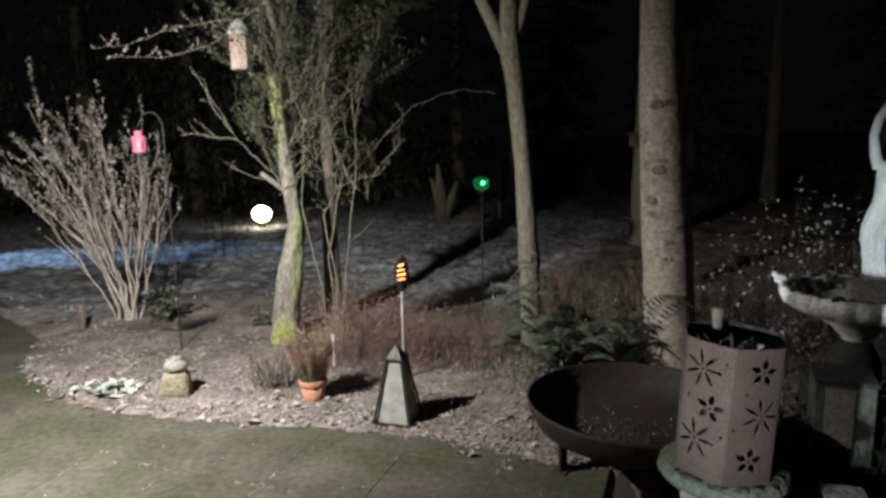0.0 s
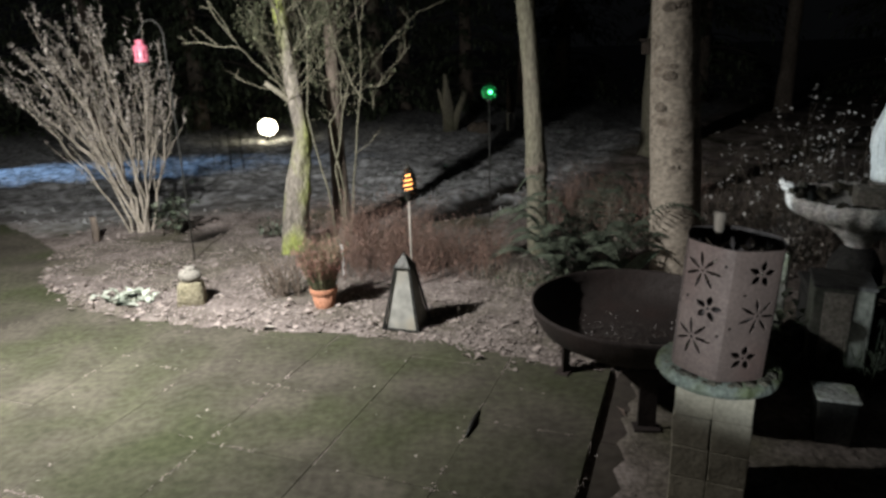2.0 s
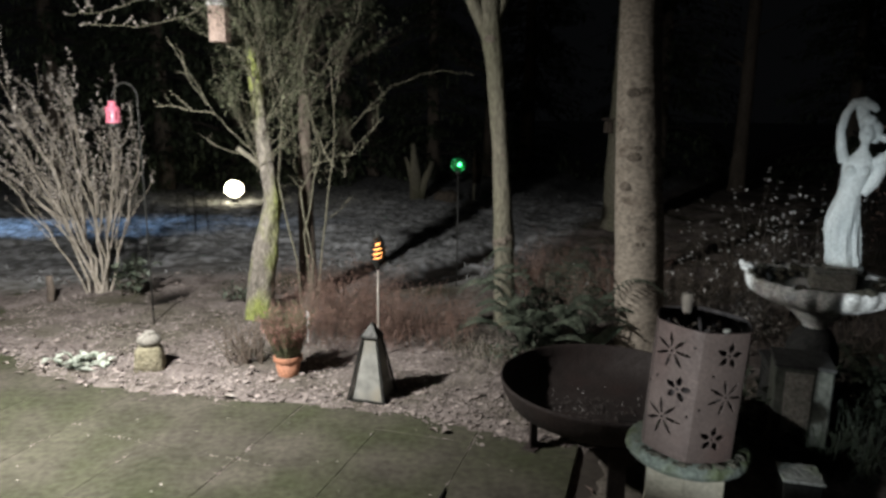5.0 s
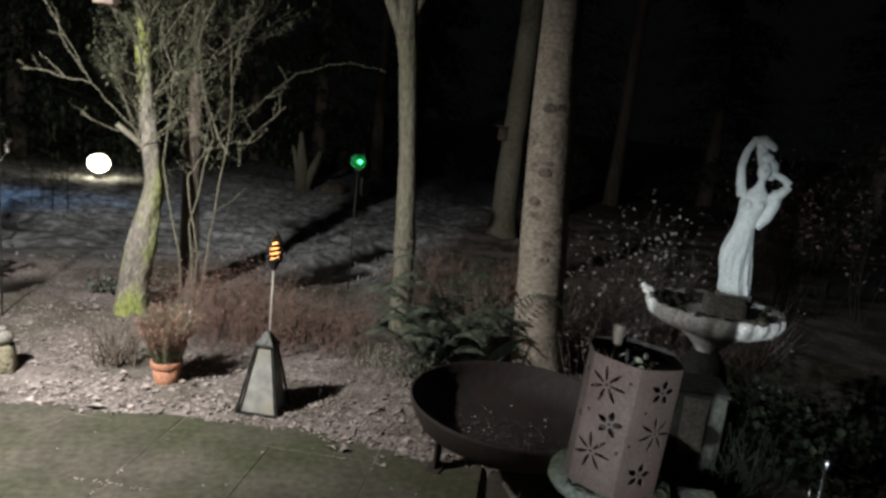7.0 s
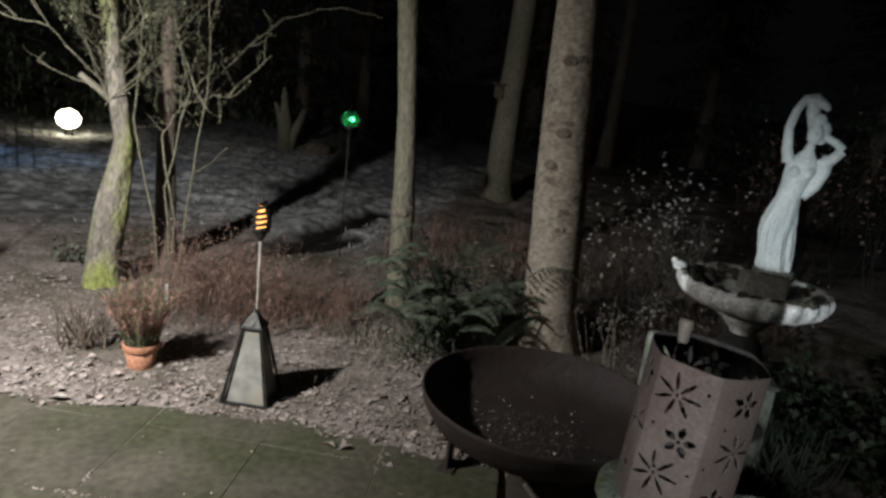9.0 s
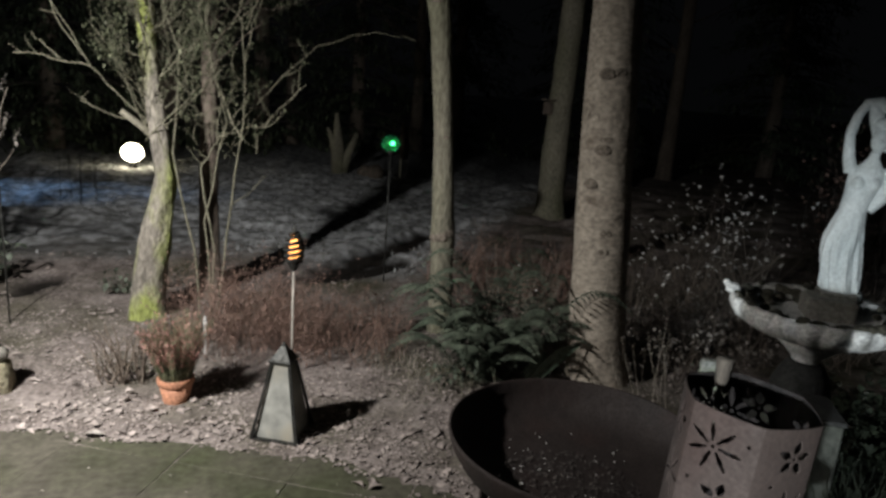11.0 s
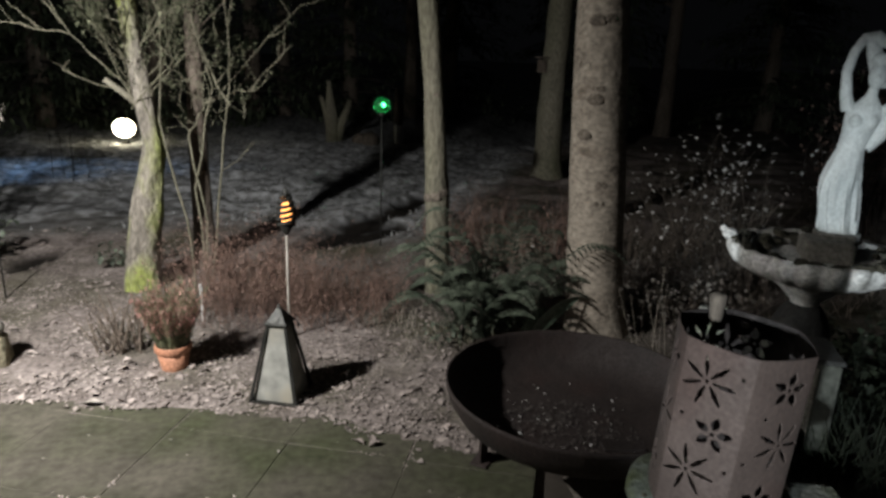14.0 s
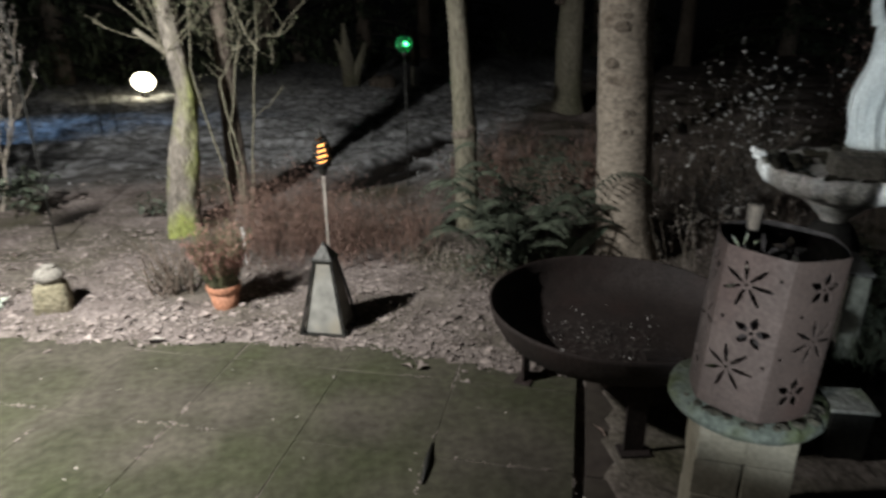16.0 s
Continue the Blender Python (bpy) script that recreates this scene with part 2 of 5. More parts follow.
# ---- geometry helpers ----
class Geo:
    def __init__(self):
        self.v, self.f = [], []

    def add(self, verts, faces):
        k = len(self.v)
        self.v.extend(tuple(p) for p in verts)
        self.f.extend(tuple(i + k for i in q) for q in faces)
        return self

    def tube(self, pts, rad, n=8, cap=True, wob=0.0, rng=random):
        """A tapered tube along points."""
        pts = [Vector(p) for p in pts]
        k, rings = len(self.v), []
        side = None
        for i, p in enumerate(pts):
            d = (pts[min(i + 1, len(pts) - 1)] - pts[max(i - 1, 0)])
            d = d.normalized() if d.length > 1e-9 else Vector((0, 0, 1))
            if side is None:
                side = d.orthogonal().normalized()
            side = (side - d * side.dot(d)).normalized()
            up = d.cross(side)
            r = rad[i]
            for j in range(n):
                a = 2 * math.pi * j / n
                w = r * (1 + wob * (rng.random() - 0.5)) if wob else r
                self.v.append(tuple(p + side * (w * math.cos(a)) + up * (w * math.sin(a))))
        for i in range(len(pts) - 1):
            for j in range(n):
                a, b = k + i * n + j, k + i * n + (j + 1) % n
                self.f.append((a, b, b + n, a + n))
        if cap:
            self.f.append(tuple(k + j for j in reversed(range(n))))
            e = k + (len(pts) - 1) * n
            self.f.append(tuple(e + j for j in range(n)))
        return self

    def lathe(self, prof, n=24, at=(0, 0, 0), shape=None, close=False):
        """Profile of (radius, height) turned round z; shape(angle, radius, height) may change the radius."""
        k = len(self.v)
        for r, z in prof:
            for j in range(n):
                a = 2 * math.pi * j / n
                q = shape(a, r, z) if shape else r
                self.v.append((at[0] + q * math.cos(a), at[1] + q * math.sin(a), at[2] + z))
        for i in range(len(prof) - 1):
            for j in range(n):
                a, b = k + i * n + j, k + i * n + (j + 1) % n
                self.f.append((a, b, b + n, a + n))
        if not close:
            self.f.append(tuple(k + j for j in reversed(range(n))))
            e = k + (len(prof) - 1) * n
            self.f.append(tuple(e + j for j in range(n)))
        return self

    def box(self, at, size, bevel=0.004, rz=0.0, top=(1, 1), m=None):
        """A chamfered box on its centre; top scales its upper face."""
        x, y, z = (s / 2 for s in size)
        b = min(bevel, x * 0.9, y * 0.9, z * 0.9)
        ca, sa = math.cos(rz), math.sin(rz)
        vs = []
        for h, ins in ((-z, b), (-z + b, 0), (z - b, 0), (z, b)):
            for px, py in ((-x + b, -y), (x - b, -y), (x, -y + b), (x, y - b), (x - b, y), (-x + b, y), (-x, y - b), (-x, -y + b)):
                f = 1 - ins / max(x, y)
                s = (1 + (top[0] - 1) * (h + z) / (2 * z), 1 + (top[1] - 1) * (h + z) / (2 * z))
                qx, qy = px * f * s[0], py * f * s[1]
                p = Vector((at[0] + qx * ca - qy * sa, at[1] + qx * sa + qy * ca, at[2] + h))
                vs.append(m @ p if m else p)
        fs = [tuple(reversed(range(8))), tuple(range(24, 32))]
        for i in range(3):
            for j in range(8):
                fs.append((i * 8 + j, i * 8 + (j + 1) % 8, i * 8 + 8 + (j + 1) % 8, i * 8 + 8 + j))
        return self.add(vs, fs)

    def ball(self, at, r, n=12, k=8, squash=(1, 1, 1), wob=0.0, rng=random):
        prof = [(max(0.02, math.sin(math.pi * i / k)) * r, -math.cos(math.pi * i / k) * r) for i in range(k + 1)]
        g = Geo().lathe(prof, n)
        return self.add([(at[0] + x * squash[0] * (1 + wob * (rng.random() - 0.5)), at[1] + y * squash[1] * (1 + wob * (rng.random() - 0.5)), at[2] + z * squash[2] * (1 + wob * (rng.random() - 0.5))) for x, y, z in g.v], g.f)

    def leaf(self, at, way, up, length, width, fold=0.25):
        """A pointed leaf, folded along its rib."""
        d = Vector(way).normalized()
        s = d.cross(Vector(up))
        s = s.normalized() if s.length > 1e-6 else d.orthogonal().normalized()
        u = s.cross(d)
        p = Vector(at)
        mid = p + d * (length * 0.45)
        a, b = mid + s * (width / 2) + u * (width * fold), mid - s * (width / 2) + u * (width * fold)
        e = p + d * length - u * (length * 0.08)
        return self.add([p, a, e, b, mid], [(0, 4, 2, 1), (0, 3, 2, 4)])


def link(name, geo, mat, parent=None, label="", smooth=True, at=None):
    me = bpy.data.meshes.new(name)
    me.from_pydata(geo.v, [], geo.f)
    me.materials.append(mat)
    if smooth:
        me.shade_smooth()
    ob = new(name, me)
    if parent:
        ob.parent = parent
    if at is not None:
        ob.location = at
    if label:
        ob["label"] = label
    return ob


def thing(name, at, label, category, group="", kind=""):
    ob = new(name)
    ob.location = at
    ob.empty_display_size = 0.1
    return tagged(ob, label, category, group, kind)


def part(name, geo, mat, parent, label="", smooth=True):
    return link(name, geo, mat, parent, label, smooth)


def sharp(ob, angle=35):
    ob.data.set_sharp_from_angle(angle=radians(angle))
    return ob


# ---- ground: one sheet, lower under the paving, a low bed and a rough lawn ----
EDGE = [(-9, 7.4), (-4.2, 6.4), (-3.2, 5.4), (-2.85, 4.6), (-2.2, 4.0), (-1.5, 3.75), (-1.0, 3.66), (-0.36, 3.52), (0.0, 3.43), (0.4, 3.2), (0.6, 3.1), (0.9, 3.0), (1.15, 2.8), (1.3, 2.3), (1.4, 1.0), (1.5, -6), (1.6, -9)]


def edge_y(x):
    return float(np.interp(x, [p[0] for p in EDGE[:13]], [p[1] for p in EDGE[:13]]))


def paved(x, y):
    """How far a place lies inside the paving, in metres."""
    y = y - 0.07 * noise.noise((x * 3.1, y * 3.1, 9.0)) - 0.03 * noise.noise((x * 11, y * 11, 4.0))
    side = float(np.interp(-y, [-2.8, -2.3, -1.0, 6, 9], [1.15, 1.3, 1.4, 1.5, 1.6])) if y < 2.8 else 1.15
    return min(edge_y(x) - y, side - x)


def lawn_at(x, y):
    q = y - 6.7 + 0.35 * math.sin(1.3 * x) - (1.6 if x > 0.6 else 0) * (x - 0.6) + 0.5 * noise.noise((x, y, 3.0))
    return min(1.0, max(0.0, q + 0.5))


def near_line(x, y, a, b, width):
    """1 on the line from a to b, falling to 0 at an uneven width from it."""
    d = Vector((b[0] - a[0], b[1] - a[1]))
    t = min(1.0, max(0.0, ((x - a[0]) * d.x + (y - a[1]) * d.y) / d.length_squared))
    r = math.hypot(x - a[0] - t * d.x, y - a[1] - t * d.y) + 0.07 * noise.noise((x * 5, y * 5, 21.0))
    return min(1.0, max(0.0, (width - r) / 0.09 + 0.5))


def shadow_patch_at(x, y):
    """Cast shadows painted as near-black patches of ground, which also sinks a little there."""
    if not (-2.6 < x < 1.7 and 5.2 < y < 8.7):
        return 0.0
    return max(near_line(x, y, (-0.02, 6.2), (0.42, 6.95), 0.17), near_line(x, y, (0.42, 6.95), (1.1, 8.0), 0.15), near_line(x, y, (0.08, 6.25), (0.66, 6.75), 0.17), near_line(x, y, (-2.12, 5.62), (-2.06, 6.0), 0.12))


def shade_soil_at(x, y):
    """Painted shadows, and the strip of dark, partly shaded soil between bed and lawn."""
    strip = min(1.0, max(0.0, (y - 6.45 - 0.12 * (x + 2.4)) / 0.3)) * min(1.0, max(0.0, (8.5 - y) / 0.5)) * min(1.0, max(0.0, (-0.7 - x) / 0.8))
    return max(shadow_patch_at(x, y), 0.62 * strip * (0.75 + 0.6 * noise.noise((x * 1.2, y * 3.0, 13.0))))


def ground_z(x, y):
    p = paved(x, y)
    if p > 0.03:
        if abs(x * 0.94 - y * 0.342 + 0.175) < 0.07:
            return -0.045
        return -0.0034
    base = 0.012 + 0.02 * noise.noise((x * 2.5, y * 2.5, 0)) + 0.010 * noise.noise((x * 9, y * 9, 1))
    if y > 6:
        base += (0.04 * noise.noise((x * 1.1, y * 1.1, 5)) + 0.075 * noise.noise((x * 1.7, y * 4.2, 6)) + 0.03 * noise.noise((x * 6, y * 8, 11))) * min(1, (y - 6) / 2)
    # the ground dips under the painted shadow patches
    base -= 0.07 * shadow_patch_at(x, y)
    k = min(1.0, max(0.0, (0.03 - p) / 0.05))
    return -0.0034 * (1 - k) + base * k


def axis(fine0, fine1, step, lo, hi):
    mid = list(np.arange(fine0, fine1, step))
    a, b, s = [fine0], [mid[-1]], step
    while a[-1] > lo:
        s *= 1.35
        a.append(a[-1] - s)
    s = step
    while b[-1] < hi:
        s *= 1.35
        b.append(b[-1] + s)
    return list(reversed(a[1:])) + mid + b[1:]


gx, gy = axis(-5.0, 5.0, 0.06, -400, 400), axis(1.0, 12.5, 0.06, -400, 400)
g = Geo()
zone, shade_soil = [], []
for y in gy:
    for x in gx:
        g.v.append((x, y, ground_z(x, y)))
        zone.append(lawn_at(x, y))
        shade_soil.append(shade_soil_at(x, y))
nx = len(gx)
g.f = [(j * nx + i, j * nx + i + 1, (j + 1) * nx + i + 1, (j + 1) * nx + i) for j in range(len(gy) - 1) for i in range(nx - 1)]


def ground_material():
    m = material("garden_soil", (0.14, 0.117, 0.105), (0.26, 0.224, 0.205), 5, 0.95, 0.6, 45, c=(0.08, 0.075, 0.05), cscale=1.3, spec=0.1)
    n, l = m.node_tree.nodes, m.node_tree.links
    p = n["Principled BSDF"]
    old = p.inputs["Base Color"].links[0].from_socket
    at = n.new("ShaderNodeAttribute")
    at.attribute_name = "lawn"
    co = n.new("ShaderNodeTexCoord")
    t = n.new("ShaderNodeTexNoise")
    t.inputs["Scale"].default_value, t.inputs["Detail"].default_value = 9, 8
    l.new(co.outputs["Object"], t.inputs["Vector"])
    r = n.new("ShaderNodeValToRGB")
    r.color_ramp.elements[0].position, r.color_ramp.elements[1].position = 0.38, 0.66
    r.color_ramp.elements[0].color, r.color_ramp.elements[1].color = (0.17, 0.172, 0.165, 1), (0.52, 0.53, 0.54, 1)
    l.new(t.outputs["Fac"], r.inputs[0])
    x = n.new("ShaderNodeMix")
    x.data_type = "RGBA"
    l.new(at.outputs["Fac"], x.inputs[0])
    l.new(old, x.inputs[6])
    l.new(r.outputs[0], x.inputs[7])
    # painted shadows and the dark soil strip pull the colour to near black
    shaded = n.new("ShaderNodeAttribute")
    shaded.attribute_name = "shade_soil"
    y = n.new("ShaderNodeMix")
    y.data_type = "RGBA"
    l.new(shaded.outputs["Fac"], y.inputs[0])
    l.new(x.outputs[2], y.inputs[6])
    y.inputs[7].default_value = (0.014, 0.012, 0.01, 1)
    l.new(y.outputs[2], p.inputs["Base Color"])
    return m


ground = link("ground", g, ground_material())
att = ground.data.attributes.new("lawn", "FLOAT", "POINT")
att.data.foreach_set("value", zone)
att = ground.data.attributes.new("shade_soil", "FLOAT", "POINT")
att.data.foreach_set("value", shade_soil)
tagged(ground, "dark garden soil and rough winter lawn", "ground", kind="structure")


def on_ground(x, y):
    return max(ground_z(x, y), 0.0 if paved(x, y) > 0.0 else -1)


# ---- branching plants ----
def limb(geo, p, d, length, r, rng, depth, bend=0.25, n=5, tips=None, gravity=0.0, split=(2, 3), spread=0.55, shrink=0.68, segs=4):
    """A bent branch and its side branches."""
    p, d = Vector(p), Vector(d).normalized()
    pts, rad = [p.copy()], [r]
    for i in range(segs):
        d = (d + Vector((rng.uniform(-1, 1), rng.uniform(-1, 1), rng.uniform(-1, 1) + gravity)) * bend * 0.5).normalized()
        p = p + d * (length / segs)
        pts.append(p.copy())
        rad.append(r * (1 - 0.55 * (i + 1) / segs))
    geo.tube(pts, rad, n, cap=False)
    if tips is not None and depth <= 1:
        tips.extend((q.copy(), d.copy()) for q in pts[1:])
    if depth > 0:
        for i in range(rng.randint(*split)):
            k = rng.randint(1, segs)
            way = (d + Vector((rng.uniform(-1, 1), rng.uniform(-1, 1), rng.uniform(-0.5, 1))) * spread).normalized()
            limb(geo, pts[k], way, length * shrink * rng.uniform(0.7, 1.1), rad[k] * 0.7, rng, depth - 1, bend, max(3, n - 1), tips, gravity, split, spread, shrink, segs)
    return pts


def trunk(rows, n=20, seed=1, rough=0.03):
    """A trunk through rows of (x, y, z, radius), resampled and made uneven."""
    zs = [r[2] for r in rows]
    g, m = Geo(), 60
    k = 0
    for i in range(m):
        z = zs[0] + (zs[-1] - zs[0]) * i / (m - 1)
        x, y, r = (float(np.interp(z, zs, [q[c] for q in rows])) for c in (0, 1, 3))
        for j in range(n):
            a = 2 * math.pi * j / n
            w = r * (1 + rough * 2 * noise.noise((math.cos(a) * 1.5 + seed * 7, math.sin(a) * 1.5, z * 3)) + rough * noise.noise((math.cos(a) * 5, math.sin(a) * 5 + seed, z * 9)))
            g.v.append((x + w * math.cos(a), y + w * math.sin(a), z))
    for i in range(m - 1):
        for j in range(n):
            a, b = i * n + j, i * n + (j + 1) % n
            g.f.append((a, b, b + n, a + n))
    g.f.append(tuple((m - 1) * n + j for j in range(n)))
    return g


def knot(parent, rows, z, turn, r, mat):
    """A low scarred knot on the surface of a trunk, at a height and a turn in degrees."""
    x, y, w = (float(np.interp(z, [q[2] for q in rows], [q[c] for q in rows])) for c in (0, 1, 3))
    a = radians(turn)
    f = Vector((math.cos(a), math.sin(a), 0))
    s = Vector((-f.y, f.x, 0))
    g = Geo()
    e = Geo().ball((0, 0, 0), r, 14, 9, (1, 1, 1), 0.1, random.Random(3))
    base = Vector((x, y, z)) + f * (w * 0.985)
    g.add([base + s * (p[0] * 1.25) + f * (p[1] * 0.12) + Vector((0, 0, p[2] * 0.85 - 0.5 * abs(p[0]) ** 1.3)) for p in e.v], e.f)
    part("knot", g, mat, parent, "dark bark knot")


# tall tree with a straight tan trunk
tree = thing("tree", (1.6, 4.22, 0), "tall tree with a bare tan trunk and dark knots", "tree", "trees in the bed")
o = Vector((1.6, 4.22, 0))
rows = [(0.02, 0, -0.05, 0.21), (0.0, 0, 0.08, 0.17), (-0.02, 0, 0.25, 0.164), (-0.045, 0, 0.45, 0.157), (-0.062, 0, 0.8, 0.153), (-0.112, 0, 1.35, 0.143), (-0.14, 0, 1.95, 0.13), (-0.155, 0, 2.3, 0.12), (-0.23, 0, 4.0, 0.105), (-0.3, 0, 6.5, 0.07)]
part("trunk", trunk(rows, 24, 1), M_BARK_TAN, tree)
for kz, turn, kr in ((1.16, -142, 0.034), (1.345, -118, 0.036), (1.40, -112, 0.026), (1.52, -145, 0.03), (1.73, -122, 0.034), (1.74, -92, 0.026), (0.9, -105, 0.026), (0.8, -108, 0.024), (0.55, -80, 0.03)):
    knot(tree, rows, kz, turn, kr, M_KNOT)
rng = random.Random(21)
crown = Geo()
for i in range(9):
    a = rng.uniform(0, 6.28)
    limb(crown, (-0.27, 0, rng.uniform(3.6, 6.3)), (math.cos(a), math.sin(a), 0.7), 1.5, 0.03, rng, 2)
tagged(part("crown", crown, M_BARK_TAN, tree), kind="stuff")

# slim forked tree
tree = thing("tree", (0.78, 5.0, 0), "slim tree with a smooth grey-green forked trunk", "tree", "trees in the bed")
rows = [(0.02, 0, -0.05, 0.11), (0.0, 0, 0.1, 0.085), (-0.01, 0, 0.45, 0.074), (-0.015, 0, 0.6, 0.078), (-0.02, 0, 0.67, 0.09), (-0.025, 0, 0.75, 0.074), (-0.06, 0, 1.32, 0.062), (-0.12, 0, 1.95, 0.068), (-0.165, 0, 2.2, 0.08), (-0.16, 0, 2.5, 0.06), (-0.15, 0, 3.5, 0.045), (-0.2, 0, 5, 0.03)]
part("trunk", trunk(rows, 18, 2), M_BARK_GREY, tree)
part("fork", Geo().tube([(-0.17, 0, 2.12), (-0.25, 0, 2.3), (-0.35, 0, 2.5), (-0.5, 0.1, 2.9), (-0.7, 0.1, 4.0)], [0.05, 0.05, 0.045, 0.04, 0.02], 10), M_BARK_GREY, tree)
part("fork", Geo().tube([(-0.15, 0, 2.2), (-0.08, 0, 2.36), (-0.02, 0, 2.6), (0.1, 0, 3.6)], [0.04, 0.035, 0.03, 0.015], 10), M_BARK_GREY, tree)
for kz, turn, kr in ((0.66, -110, 0.034), (0.69, -72, 0.03), (0.65, -146, 0.03), (2.12, -105, 0.032), (1.3, -85, 0.016), (0.3, -120, 0.022)):
    knot(tree, rows, kz, turn, kr, M_KNOT)

# leaning mossy tree with a cut top and shoots, evergreen leaves
tree = thing("tree", (-1.13, 5.12, 0), "old leaning mossy tree with a sawn-off top and leafy shoots", "tree", "trees in the bed")
rows = [(0.0, 0, -0.05, 0.135), (0.0, 0, 0.05, 0.112), (0.02, 0, 0.3, 0.1), (0.07, 0, 0.6, 0.093), (0.12, 0, 0.82, 0.076), (0.14, 0, 0.95, 0.066), (0.10, 0, 1.25, 0.058), (0.07, 0, 1.5, 0.054), (0.04, 0, 1.95, 0.05), (0.02, 0, 2.06, 0.048)]
part("trunk", trunk(rows, 26, 3, 0.11), M_BARK_MOSS, tree)
part("cut_branch", Geo().tube([(0.09, 0, 1.17), (0.0, -0.02, 1.25), (-0.1, -0.04, 1.33)], [0.026, 0.021, 0.019], 8), M_BARK_GREY, tree)
rng = random.Random(5)
g, tips = Geo(), []
for k in range(34):
    a = rng.uniform(-2.6, -0.4) if k % 2 else rng.uniform(0, 6.28)
    limb(g, (0.06 + rng.uniform(-0.05, 0.05), 0, rng.uniform(1.15, 2.05)), (math.cos(a), math.sin(a) * 0.7, rng.uniform(0.1, 1.4)), rng.uniform(0.3, 0.75), 0.0052, rng, 2, 0.5, 5, tips, 0.25, (2, 4))
tagged(part("twig", g, M_TWIG_GREEN, tree), kind="stuff")
for pts in ([(0.06, 0, 1.26), (-0.12, -0.05, 1.44), (-0.24, -0.08, 1.58), (-0.39, -0.1, 1.86), (-0.54, -0.1, 2.1)], [(-0.24, -0.08, 1.58), (-0.41, -0.1, 1.6), (-0.52, -0.1, 1.63), (-0.64, -0.12, 1.62)], [(-0.39, -0.1, 1.6), (-0.47, -0.11, 1.67), (-0.54, -0.11, 1.74)], [(-0.28, -0.09, 1.64), (-0.42, -0.1, 1.84), (-0.44, -0.1, 1.98)], [(0.05, 0, 1.24), (-0.12, -0.06, 1.3), (-0.3, -0.1, 1.38)]):
    g = Geo()
    dense = [Vector(pts[i]).lerp(Vector(pts[i + 1]), k / 3) + Vector((rng.uniform(-1, 1), 0, rng.uniform(-1, 1))) * 0.007 for i in range(len(pts) - 1) for k in range(3)] + [Vector(pts[-1])]
    g.tube(dense, list(np.linspace(0.0046, 0.0022, len(dense))), 6)
    for p in dense[3:]:
        if rng.random() < 0.25:
            limb(g, p, (rng.uniform(-1, 0.4), rng.uniform(-0.5, 0.5), rng.uniform(0, 1)), rng.uniform(0.06, 0.14), 0.0026, rng, 1, 0.6, 4, None, 0, (1, 2))
    part("branch", g, M_TWIG_GREEN, tree)
g = Geo()
for p, d in tips:
    if abs(p.x - 0.07) < 0.13 and p.y < 0.02 and p.z < 2.0 and rng.random() < 0.35:
        continue
    for k in range(3):
        w = Vector((rng.uniform(-1, 1), rng.uniform(-1, 1), rng.uniform(-0.6, 1)))
        g.leaf(p + w * 0.02, w, (0, 0, 1), rng.uniform(0.02, 0.042), rng.uniform(0.009, 0.016))
tagged(part("foliage", g, M_LEAF_GREEN, tree), kind="stuff")

# second brown trunk behind it, with feathery evergreen top
tree = thing("tree", (-0.82, 5.6, 0), "brown-barked tree with a feathery evergreen top", "tree", "trees in the bed")
rows = [(0, 0, -0.05, 0.09), (0, 0, 0.1, 0.07), (0.0, 0, 1.0, 0.06), (0.02, 0, 2.0, 0.052), (0.04, 0, 3.5, 0.04)]
part("trunk", trunk(rows, 14, 4, 0.07), M_BARK_BROWN, tree)
g, tips = Geo(), []
for k in range(62):
    a = rng.uniform(0, 6.28)
    limb(g, (0.02, 0, rng.uniform(1.45, 3.3)), (math.cos(a), math.sin(a), rng.uniform(0.1, 1.0)), rng.uniform(0.3, 0.68), 0.006, rng, 2, 0.4, 4, tips, 0.1, (2, 3))
tagged(part("twig", g, M_BARK_BROWN, tree), kind="stuff")
g = Geo()
for p, d in tips:
    for k in range(6):
        w = (d + Vector((rng.uniform(-1, 1), rng.uniform(-1, 1), rng.uniform(-0.8, 0.9)))).normalized()
        g.leaf(p + w * 0.015, w, (0, 0, 1), rng.uniform(0.03, 0.06), 0.009)
tagged(part("foliage", g, M_YEW, tree), kind="stuff")

# long arching briar shoots and upright shoots by the mossy tree
shrub = thing("briar", (-0.72, 5.0, 0), "tall bare briar with arching pale shoots and small buds", "shrub")
tips = []
